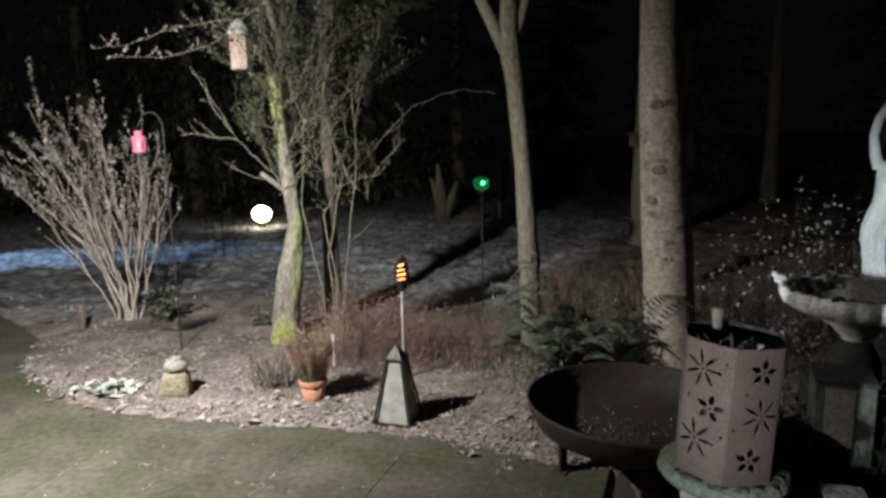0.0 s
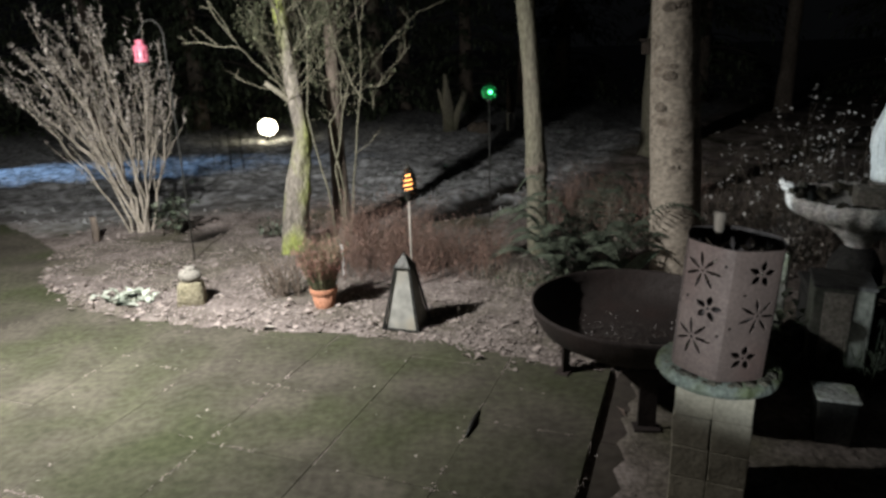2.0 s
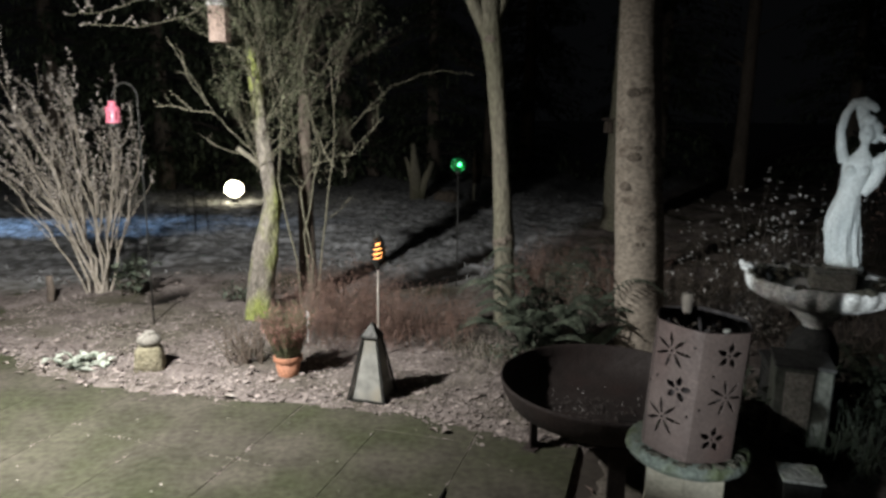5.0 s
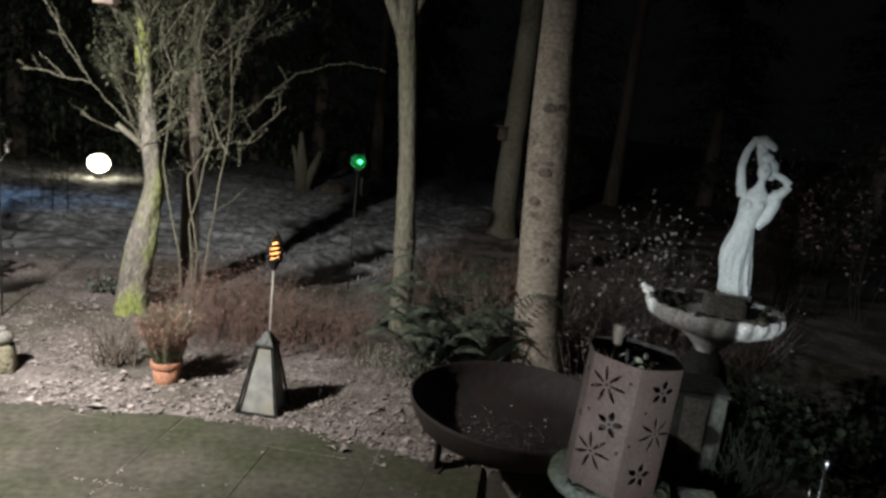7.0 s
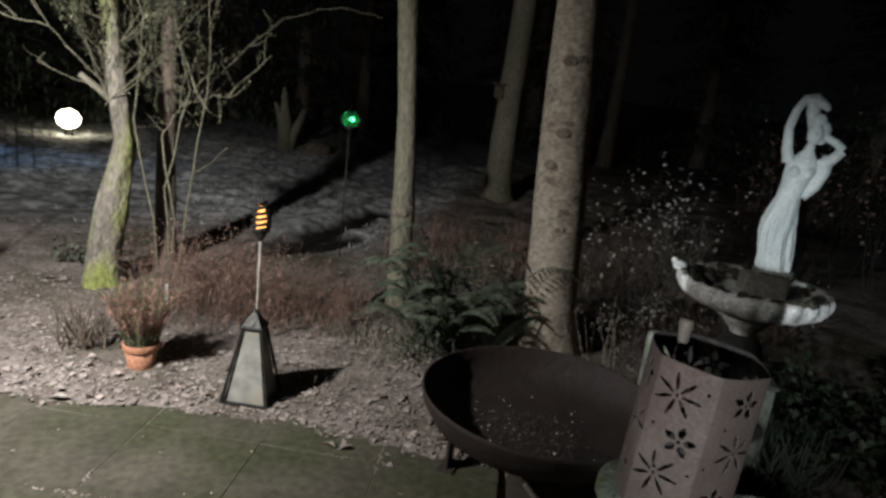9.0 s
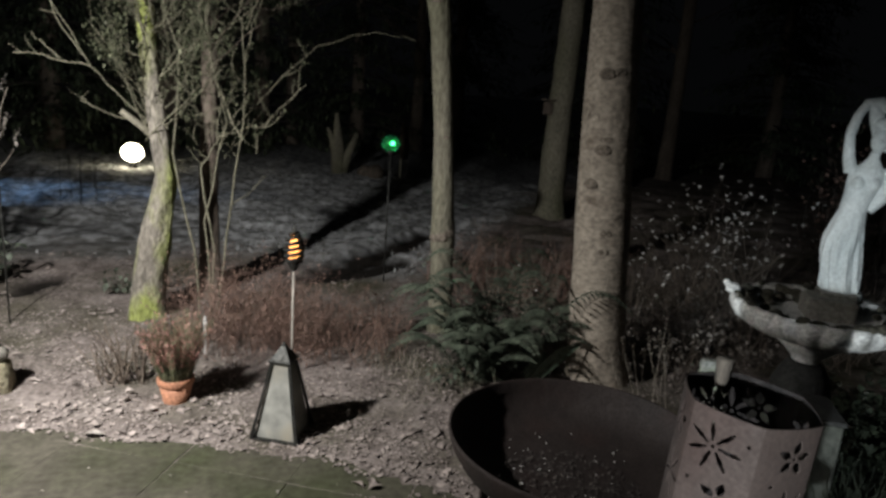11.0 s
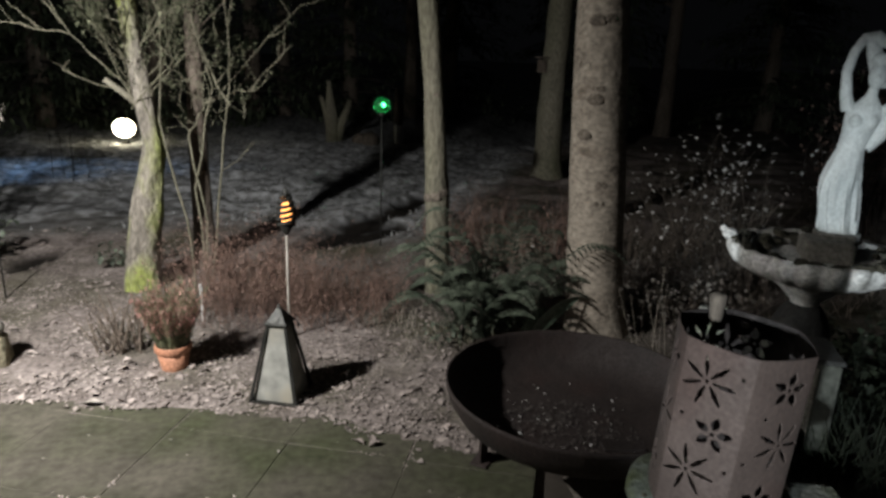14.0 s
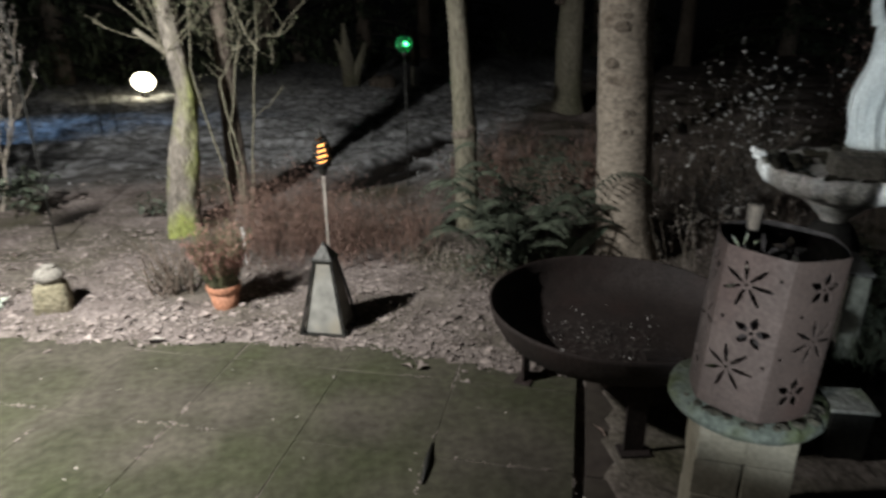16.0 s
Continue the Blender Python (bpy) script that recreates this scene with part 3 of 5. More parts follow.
main = [
    [(0, 0, 0), (0.03, 0, 0.5), (-0.06, 0.05, 1.0), (0.0, 0.1, 1.12), (0.05, 0.1, 1.2), (0.2, 0.1, 1.27), (0.33, 0.1, 1.29), (0.45, 0.1, 1.44), (0.57, 0.1, 1.56)],
    [(0.05, 0, 0), (0.1, 0, 0.6), (0.2, 0, 1.2), (0.22, 0.0, 1.5), (0.2, 0, 1.9)],
    [(0.08, 0.1, 1.2), (0.24, 0.1, 1.38), (0.42, 0.13, 1.6), (0.63, 0.15, 1.79), (0.85, 0.2, 1.89), (1.05, 0.2, 1.91), (1.25, 0.2, 1.88)],
    [(-0.05, 0, 0), (-0.08, 0, 0.5), (-0.2, 0, 1.1), (-0.16, 0, 1.7), (-0.3, 0, 2.2), (-0.25, 0, 2.7)],
    [(0.02, 0.03, 0), (-0.02, 0.03, 0.7), (0.1, 0.05, 1.3), (-0.02, 0.1, 1.8), (0.05, 0.1, 2.6)],
    [(0.2, 0, 1.2), (0.05, 0, 1.55), (0.0, -0.05, 1.9), (0.12, -0.05, 2.3)],
    [(0.2, 0.1, 1.6), (0.25, 0.1, 1.9), (0.33, 0.1, 2.12), (0.46, 0.15, 2.46)],
]
for number, pts in enumerate(main):
    g = Geo()
    dense = [Vector(pts[i]).lerp(Vector(pts[i + 1]), k / 3) + Vector((rng.uniform(-0.01, 0.01), 0, rng.uniform(-0.01, 0.01))) for i in range(len(pts) - 1) for k in range(3)] + [Vector(pts[-1])]
    g.tube(dense, list(np.linspace(0.0075, 0.003, len(dense)) * (0.42 if number in (2, 6) else 1)), 6, cap=False)
    for p in dense[4:]:
        if rng.random() < (0.12 if number in (2, 6) else 0.6):
            limb(g, p, (rng.uniform(-1, 1), rng.uniform(-0.6, 0.6), rng.uniform(0, 1)), rng.uniform(0.08, 0.28), 0.0032, rng, 1, 0.5, 4, tips, 0.1, (1, 2))
    part("shoot", g, M_TWIG_GREEN, shrub)
g = Geo()
for p, d in tips:
    if rng.random() < 0.7:
        g.leaf(p, (rng.uniform(-1, 1), rng.uniform(-1, 1), rng.uniform(-0.3, 1)), (0, 0, 1), rng.uniform(0.012, 0.03), 0.012)
tagged(part("bud", g, M_LEAF_GREEN, shrub), kind="stuff")
g, f, curls = Geo(), Geo(), []
for k in range(46):
    foot = (rng.uniform(-0.42, 0.3), rng.uniform(-0.12, 0.2), rng.uniform(1.05, 2.1))
    limb(g, foot, (rng.uniform(-0.7, 0.8), rng.uniform(-0.5, 0.5), rng.uniform(0.2, 1)), rng.uniform(0.16, 0.4), 0.0034, rng, 2, 0.95, 4, curls, 0.05, (1, 3), 0.8, 0.7, 5)
for p, d in curls:
    for q in range(2):
        if rng.random() < 0.6:
            f.leaf(p, (rng.uniform(-1, 1), rng.uniform(-1, 1), rng.uniform(-0.5, 1)), (0, 0, 1), rng.uniform(0.014, 0.03), rng.uniform(0.008, 0.014))
tagged(part("curled_twig", g, M_TWIG_GREEN, shrub), kind="stuff")
tagged(part("leaf", f, M_LEAF_GREEN, shrub), kind="stuff")

# overhanging thorny branches beside the nest box
shrub = thing("branch", (-1.0, 5.1, 2.3), "thin lichen-covered branch reaching out from the tree", "branch")
g = Geo()
rng = random.Random(8)
tips = []
for pts in ([(0.05, 0.3, 0.5), (-0.2, 0, 0.2), (-0.5, 0, 0.12), (-0.8, 0, 0.08), (-1.15, 0, -0.02), (-1.35, 0, -0.05)], [(-0.2, 0, 0.2), (-0.55, 0, -0.05), (-0.9, 0, -0.12), (-1.3, 0, -0.12)]):
    dense = [Vector(pts[i]).lerp(Vector(pts[i + 1]), k / 4) + Vector((0, 0, rng.uniform(-0.012, 0.012))) for i in range(len(pts) - 1) for k in range(4)] + [Vector(pts[-1])]
    g.tube(dense, list(np.linspace(0.0048, 0.0016, len(dense))), 6, cap=False)
    for p in dense[3:]:
        limb(g, p, (rng.uniform(-1, 1), rng.uniform(-1, 1), rng.uniform(-0.4, 1)), rng.uniform(0.03, 0.09), 0.0025, rng, 1, 0.4, 4, tips, 0, (1, 2))
part("limb", g, M_TWIG_GREEN, shrub)
g = Geo()
for p, d in tips[::2]:
    g.ball(p, rng.uniform(0.004, 0.008), 5, 4)
tagged(part("bud", g, M_BUD, shrub), kind="stuff")

# big bare shrub
shrub = thing("shrub", (-2.8, 5.95, 0), "large bare shrub with many pale stems and dry buds", "shrub")
rng = random.Random(14)
tips = []
for k in range(19):
    g = Geo()
    u = (k + rng.uniform(0.2, 0.8)) / 19
    tx, ty = -1.15 + 1.6 * u, rng.uniform(-0.5, 0.5)
    tip = Vector((tx, ty, rng.uniform(1.55, 1.95) - 0.55 * max(0, -tx - 0.35) - 0.9 * max(0, tx - 0.15)))
    foot = Vector((0.12 + 0.07 * tx + rng.uniform(-0.05, 0.05), rng.uniform(-0.1, 0.1), -0.02))
    bow = Vector((foot.x + rng.uniform(0.12, 0.34) * tx, ty * 0.4, tip.z * rng.uniform(0.38, 0.52)))
    pts = []
    for i in range(11):
        t = i / 10
        pts.append(foot * (1 - t) ** 2 + bow * 2 * t * (1 - t) + tip * t * t + Vector((rng.uniform(-1, 1), rng.uniform(-1, 1), 0)) * 0.024)
    r0 = rng.uniform(0.009, 0.017)
    g.tube(pts, [r0 * (1 - 0.8 * i / 10) for i in range(11)], 7, cap=False)
    tips.extend((q, Vector((0, 0, 1))) for q in pts[7:])
    for i in range(3, 10):
        for s in range(rng.randint(1, 2)):
            way = (pts[i + 1] - pts[i]).normalized() + Vector((rng.uniform(-1, 0.9), rng.uniform(-0.8, 0.8), rng.uniform(-0.2, 0.5))) * 0.62
            limb(g, pts[i], way, rng.uniform(0.25, 0.62) * (1.1 - 0.05 * i), r0 * (1 - 0.08 * i) * 0.55, rng, 1, 0.3, 5, tips, 0.12, (1, 3), 0.6, 0.5, 5)
    part("stem", g, M_TWIG, shrub)
g = Geo()
for p, d in tips:
    if p.z > 0.85 and rng.random() < 0.6:
        for k in range(3):
            g.leaf(p, (rng.uniform(-1, 1), rng.uniform(-1, 1), rng.uniform(-0.8, 1)), (0, 0, 1), rng.uniform(0.02, 0.05), rng.uniform(0.014, 0.026))
tagged(part("bud", g, M_BUD, shrub), kind="stuff")

# ---- the fire bowl, the drum on its brick pedestal ----
bowl = thing("fire_bowl", (0.93, 2.81, 0), "wide rusty steel fire bowl on flat legs, holding ash", "fire bowl")
prof = [(0.03, 0.262), (0.2, 0.264), (0.33, 0.28), (0.41, 0.325), (0.446, 0.385), (0.455, 0.425), (0.46, 0.432), (0.466, 0.428), (0.464, 0.415), (0.455, 0.377), (0.42, 0.317), (0.34, 0.27), (0.2, 0.254), (0.03, 0.252)]
part("bowl", Geo().lathe(prof, 56, shape=lambda a, r, z: r * (1 + 0.004 * math.sin(3 * a))), M_RUST_DARK, bowl)
for deg in (-95, 25, 145):
    a = radians(deg)
    m = Matrix.Rotation(a, 4, "Z")
    leg = part("leg", Geo().box((0.335, 0, 0.132), (0.012, 0.075, 0.264), 0.002, 0, (1, 1), m), M_RUST_DARK, bowl, smooth=False)
    part("foot_plate", Geo().box((0.335, 0, 0.004), (0.07, 0.11, 0.008), 0.002, 0, (1, 1), m), M_RUST_DARK, leg, smooth=False)
    gs = Geo()
    for s in (-0.004, 0.004):
        gs.v.extend(tuple(m @ Vector(p)) for p in ((0.33, s, 0.25), (0.33, s, 0.14), (0.17, s, 0.246)))
    gs.f = [(0, 1, 2), (5, 4, 3), (0, 3, 4, 1), (1, 4, 5, 2), (2, 5, 3, 0)]
    part("gusset", gs, M_RUST_DARK, leg, smooth=False)
    for s in (-1, 1):
        web = Geo()
        for q in (0.331, 0.339):
            web.v.extend(tuple(m @ Vector(p)) for p in ((q, s * 0.037, 0.262), (q, s * 0.037, 0.18), (q, s * 0.12, 0.262)))
        web.f = [(0, 1, 2), (5, 4, 3), (0, 3, 4, 1), (1, 4, 5, 2), (2, 5, 3, 0)]
        part("web", web, M_RUST_DARK, leg, smooth=False)
part("lug", Geo().box((-0.01, -0.43, 0.437), (0.13, 0.05, 0.008), 0.002, -0.1), M_RUST_DARK, bowl, smooth=False)
rng = random.Random(31)
g, w = Geo(), Geo()
for k in range(800):
    a, r = rng.uniform(0, 6.28), 0.25 * math.sqrt(rng.random())
    x, y = r * math.cos(a) - 0.05, r * math.sin(a) - 0.1
    rr = math.hypot(x, y)
    z = float(np.interp(rr, [0.03, 0.2, 0.33], [0.262, 0.264, 0.28])) + 0.006
    (w if rng.random() < 0.03 else g).leaf((x, y, z), (rng.uniform(-1, 1), rng.uniform(-1, 1), rng.uniform(-0.1, 0.15)), (rng.uniform(-0.3, 0.3), rng.uniform(-0.3, 0.3), 1), rng.uniform(0.006, 0.02), rng.uniform(0.004, 0.01))
for k in range(22):
    x, y = rng.uniform(-0.22, 0.26), rng.uniform(-0.05, 0.28)
    rr = math.hypot(x, y)
    w.ball((x, y, float(np.interp(rr, [0.03, 0.2, 0.33, 0.41], [0.262, 0.264, 0.28, 0.325])) + 0.004), rng.uniform(0.0018, 0.0035), 5, 4)
tagged(link("ash_and_leaves", g, M_ASH, at=(0.93, 2.81, 0)), "grey ash and leaf crumbs in the fire bowl", "ash", kind="stuff")
tagged(link("pale_crumbs", w, M_WHITE, at=(0.93, 2.81, 0)), "pale crumbs of ash in the fire bowl", "ash", kind="stuff")

AT = Vector((0.996, 2.06, 0))
FACE = math.atan2(-0.926, -0.379)
pedestal = thing("brick_pedestal", AT, "square pedestal of cream bricks laid dry under a round stone slab", "pedestal")
turn = radians(-25)
for c in range(4):
    for s, q in ((-1, -1), (1, -1), (-1, 1), (1, 1)):
        m = Matrix.Rotation(turn + rng.uniform(-0.02, 0.02), 4, "Z")
        g = Geo().box((s * 0.0605, q * 0.0605, 0.058 + c * 0.116), (0.119, 0.119, 0.1145), 0.0025, 0, (1, 1), m)
        part("brick", g, M_BRICK, pedestal, smooth=False)
slab = thing("stone_slab", AT + Vector((0, 0, 0.466)), "round lichen-grown stone slab on a brick pedestal", "slab")
prof = [(0.02, 0), (0.176, -0.004), (0.192, 0.002), (0.2, 0.018), (0.198, 0.034), (0.186, 0.045), (0.02, 0.047)]
part("disc", Geo().lathe(prof, 48, shape=lambda a, r, z: r * (1 + 0.025 * noise.noise((math.cos(a) * 3, math.sin(a) * 3, z * 30)))), M_SLABSTONE, slab)
g = Geo()
for k in range(26):
    a, r = FACE + rng.uniform(-1.3, 1.3), rng.uniform(0.165, 0.185)
    g.ball((r * math.cos(a), r * math.sin(a), 0.044), rng.uniform(0.008, 0.02), 7, 5, (1, 1, 0.4), 0.3, rng)
part("moss", g, M_MOSSLUMP, slab, "green moss cushion")


def holes(kind):
    """Cut-outs of one face, as (across, height, shape)."""
    if kind == 0:
        return [(-0.015, 0.345, "star"), (0.018, 0.229, "flower"), (-0.02, 0.122, "star"), (0.055, 0.375, "dot"), (-0.055, 0.25, "dot"), (0.06, 0.15, "dot")]
    return [(0.012, 0.357, "flower"), (0.02, 0.222, "star"), (-0.005, 0.082, "flower"), (-0.03, 0.29, "dot"), (-0.06, 0.18, "dot")]


def cut(x, z, marks):
    for cx, cz, kind in marks:
        dx, dz = x - cx, z - cz
        r = math.hypot(dx, dz)
        if r > 0.066:
            continue
        if r < 0.0045:
            return True
        a = math.atan2(dz, dx)
        if kind == "flower":
            for k in range(5):
                b = 1.45 + k * 2 * math.pi / 5
                t, s = dx * math.cos(b) + dz * math.sin(b), -dx * math.sin(b) + dz * math.cos(b)
                if 0.010 < t < 0.044 and abs(s) < 0.0095 * math.sin(math.pi * ((t - 0.010) / 0.034) ** 0.8):
                    return True
        elif kind == "star":
            for k in range(7):
                b = 1.75 + k * 2 * math.pi / 7
                t, s = dx * math.cos(b) + dz * math.sin(b), -dx * math.sin(b) + dz * math.cos(b)
                if 0.012 < t < 0.06 and abs(s) < 0.0042 * (1.15 - abs(t - 0.036) / 0.03) + 0.0006:
                    return True
    return False


drum = thing("fire_drum", AT + Vector((-0.02, -0.021, 0.514)), "six-sided rusty steel fire drum with flower cut-outs", "fire drum", )
R, H, NS, NZ = 0.158, 0.429, 58, 147
g = Geo()
ids = {}
for k in range(6):
    a0, a1 = FACE + k * math.pi / 3, FACE + (k + 1) * math.pi / 3
    p0, p1 = Vector((R * math.cos(a0), R * math.sin(a0), 0)), Vector((R * math.cos(a1), R * math.sin(a1), 0))
    marks = holes(1 - k % 2)
    for i in range(NS):
        for j in range(NZ):
            x, z = ((i + 0.5) / NS - 0.5) * R, (j + 0.5) / NZ * H
            if cut(x, z, marks):
                continue
            q = []
            for ii, jj in ((i, j), (i + 1, j), (i + 1, j + 1), (i, j + 1)):
                key = ((k * NS + ii) % (6 * NS), jj)
                if key not in ids:
                    ids[key] = len(g.v)
                    p = p0.lerp(p1, ii / NS)
                    d = min(ii, NS - ii) / NS
                    p *= 0.62 + 0.38 * (0.152 / p.length)
                    p *= 1 - 0.008 * max(0, 1 - d / 0.12)
                    g.v.append((p.x, p.y, jj / NZ * H))
                q.append(ids[key])
            g.f.append(tuple(q))
shell = part("shell", g, M_RUST, drum)
sol = shell.modifiers.new("thickness", "SOLIDIFY")
sol.thickness, sol.offset, sol.material_offset = 0.003, -1, 1
shell.data.materials.append(M_SOOT)
part("floor_plate", Geo().lathe([(0.02, 0.002), (0.12, 0.002), (0.12, 0.006), (0.02, 0.006)], 6), M_RUST, drum, smooth=False)
drum.matrix_basis = Matrix.Translation(AT + Vector((-0.014, -0.017, 0.516))) @ Matrix.Rotation(radians(3.0), 4, Vector((0.4, 0.92, 0)))
stick = thing("stake", AT + Vector((-0.015, 0.06, 0.5)), "weathered round wooden stake with a pale cap standing in the drum", "stake")
part("shaft", Geo().tube([(0, 0, 0), (0.004, 0.01, 0.5)], [0.009, 0.008], 10), M_BARK_DARK, stick)
part("cap", Geo().lathe([(0.012, 0.43), (0.016, 0.45), (0.02, 0.497), (0.017, 0.505), (0.006, 0.507)], 14, (0.004, 0.01, 0)), M_BARK_DARK, stick)
g = Geo()
for k in range(34):
    a, r = rng.uniform(0, 6.28), rng.uniform(0, 0.12)
    g.leaf((r * math.cos(a), r * math.sin(a), rng.uniform(0.22, 0.27)), (rng.uniform(-1, 1), rng.uniform(-1, 1), rng.uniform(-0.2, 0.6)), (0, 0.3, 1), rng.uniform(0.015, 0.034), 0.013)
g.lathe([(0.02, 0.18), (0.115, 0.18), (0.12, 0.21), (0.02, 0.23)], 12, (0, 0, 0))
tagged(link("leaf_filling", g, M_SOOT, at=AT + Vector((-0.014, -0.017, 0.505))), "dark leaves and charred wood filling the drum", "leaves", kind="stuff")

# ---- bird bath with statue ----
BATH = Vector((2.155, 3.26, 0))
bath = thing("bird_bath", BATH, "white stone bird bath with ribbed shell bowl on square pedestal", "bird bath")
# pedestal and bell foot: the shade below the bowl is in their colour
body = part("pedestal", Geo().box((-0.10, -0.05, 0.165), (0.29, 0.29, 0.33), 0.008, radians(-18)), M_SHADE_DARKSTONE, bath, "stone pedestal with its shade put into a dark colour", smooth=False)
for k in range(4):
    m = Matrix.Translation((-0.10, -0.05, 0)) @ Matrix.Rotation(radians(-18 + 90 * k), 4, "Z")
    part("panel", Geo().box((0, -0.147, 0.17), (0.20, 0.008, 0.24), 0.003, 0, (1, 1), m), M_SHADE_DARKSTONE, body, smooth=False)
part("cap", Geo().box((-0.10, -0.05, 0.34), (0.32, 0.32, 0.022), 0.008, radians(-18)), M_SHADE_DARKSTONE, bath, smooth=False)
part("foot", Geo().lathe([(0.13, 0.345), (0.13, 0.37), (0.122, 0.42), (0.1, 0.475), (0.078, 0.51), (0.06, 0.525), (0.02, 0.527)], 32), M_SHADE_DARKSTONE, bath, "bell foot with its shade put into a dark colour")
part("stem", Geo().lathe([(0.05, 0.52), (0.058, 0.528), (0.06, 0.54), (0.085, 0.565), (0.12, 0.60), (0.15, 0.62), (0.13, 0.66)], 32), M_SHELL, bath)


def scallop(a, r, z):
    k = abs(math.cos(11 * a))
    return r * (1 + 0.06 * k * min(1, r / 0.3)) if z < 0.775 else r * (1 + 0.06 * k)


part("bowl", Geo().lathe([(0.09, 0.64), (0.17, 0.645), (0.25, 0.665), (0.315, 0.705), (0.335, 0.745), (0.335, 0.775), (0.325, 0.788), (0.30, 0.778), (0.24, 0.735), (0.10, 0.72), (0.02, 0.72)], 132, shape=scallop), M_SHELL, bath, "white ribbed shell bowl")
part("plinth", Geo().box((0.08, 0.03, 0.765), (0.2, 0.17, 0.1), 0.01, radians(-25)).box((0.135, 0.06, 0.82), (0.15, 0.13, 0.03), 0.006, radians(-25)), M_GREYSTONE, bath, "weathered stepped plinth", smooth=False)
g = Geo()
for k in range(70):
    a, r = rng.uniform(0, 6.28), rng.uniform(0.2, 0.335)
    g.ball((r * math.cos(a), r * math.sin(a), 0.74 + 0.05 * (r - 0.2) / 0.13), rng.uniform(0.012, 0.032), 7, 5, (1.2, 1.2, 0.7), 0.4, rng)
tagged(link("moss_and_leaves", g, M_MOSSLUMP, at=BATH), "dark moss and wet leaves in the bird bath", "moss", kind="stuff")
part("rim_ornament", Geo().ball((-0.29, 0.19, 0.80), 0.028, 10, 7, (1.3, 1, 0.9)).ball((-0.315, 0.205, 0.822), 0.016, 8, 6), M_SHELL, bath, "small worn stone ornament on the rim")

def loft(rows, n=40, folds=0.0):
    g = Geo()
    for x, y, z, rx, ry, f in rows:
        for j in range(n):
            a = 2 * math.pi * j / n
            k = 1 + f * math.sin(9 * a + 2 * math.sin(z * 14)) + 0.5 * f * math.sin(17 * a + z * 9)
            g.v.append((x + rx * k * math.cos(a), y + ry * k * math.sin(a), z))
    for i in range(len(rows) - 1):
        for j in range(n):
            a, b = i * n + j, i * n + (j + 1) % n
            g.f.append((a, b, b + n, a + n))
    g.f.append(tuple(reversed(range(n))))
    g.f.append(tuple((len(rows) - 1) * n + j for j in range(n)))
    return g


g = loft([(-0.01, 0, 0.0, 0.085, 0.075, 0.09), (-0.012, 0, 0.03, 0.088, 0.075, 0.13), (-0.022, 0, 0.10, 0.088, 0.072, 0.12), (-0.034, 0, 0.18, 0.092, 0.075, 0.09), (-0.036, 0, 0.25, 0.09, 0.075, 0.06), (-0.032, 0, 0.31, 0.078, 0.066, 0.02), (-0.022, 0, 0.37, 0.063, 0.052, 0.01), (-0.010, 0, 0.43, 0.066, 0.052, 0), (0.002, 0, 0.49, 0.078, 0.056, 0), (0.008, 0, 0.535, 0.082, 0.05, 0), (0.016, 0, 0.57, 0.05, 0.036, 0), (0.022, 0, 0.60, 0.026, 0.026, 0), (0.028, 0, 0.63, 0.022, 0.024, 0)])
g.ball((0.028, -0.022, 0.675), 0.044, 16, 12, (0.9, 1.0, 1.2))
g.ball((0.024, -0.066, 0.672), 0.009, 8, 6)
g.ball((0.056, 0.012, 0.695), 0.052, 14, 10, (1.05, 1, 0.95))
g.ball((0.075, 0.03, 0.66), 0.034, 12, 8)
g.ball((0.03, -0.02, 0.742), 0.034, 12, 8, (1.2, 1, 0.8))
g.tube([(-0.066, 0, 0.535), (-0.088, -0.005, 0.60), (-0.104, -0.01, 0.70)], [0.032, 0.028, 0.023], 12)
g.tube([(-0.1, -0.01, 0.70), (-0.085, -0.01, 0.77), (-0.05, 0.0, 0.825), (0.0, -0.005, 0.832), (0.055, -0.01, 0.80), (0.07, -0.01, 0.785)], [0.025, 0.022, 0.022, 0.026, 0.02, 0.012], 12)
g.tube([(-0.025, 0.0, 0.83), (0.0, 0.01, 0.77), (0.03, 0.015, 0.70)], [0.022, 0.034, 0.036], 12)
g.tube([(0.088, 0, 0.53), (0.14, -0.02, 0.57), (0.178, -0.03, 0.615)], [0.032, 0.028, 0.024], 12)
g.tube([(0.178, -0.03, 0.615), (0.14, -0.02, 0.645), (0.075, 0.0, 0.67)], [0.024, 0.02, 0.018], 12)
g.tube([(0.13, 0.0, 0.58), (0.115, 0.01, 0.51), (0.085, 0.01, 0.44), (0.04, 0, 0.38)], [0.03, 0.042, 0.042, 0.03], 12)
g.ball((-0.028, -0.034, 0.492), 0.032, 12, 8)
g.ball((0.036, -0.034, 0.492), 0.032, 12, 8)
g.lathe([(0.10, -0.02), (0.10, 0.012), (0.02, 0.014)], 24)
statue = link("statue", g, M_STATUE, at=(2.325, 3.34, 0.822))
statue.rotation_euler = (0, 0, radians(-30))
statue.scale = (0.88, 0.92, 1.02)
rm = statue.modifiers.new("merge", "REMESH")
rm.mode, rm.voxel_size, rm.use_smooth_shade = "VOXEL", 0.004, True
sm = statue.modifiers.new("soften", "SMOOTH")
sm.iterations, sm.factor = 2, 0.5
tagged(statue, "weathered white stone statue of a draped figure with raised arms", "statue")

slab2 = thing("stone_slab", (1.83, 3.42, 0), "upright grey stone slab leaning beside the bird bath", "slab")
part("plate", Geo().box((0, 0, 0.22), (0.14, 0.05, 0.46), 0.01, radians(-18)), M_STONE, slab2, smooth=False)
post = thing("stone_post", (1.885, 2.9, 0), "square stained grey stone post in front of the bird bath", "post")
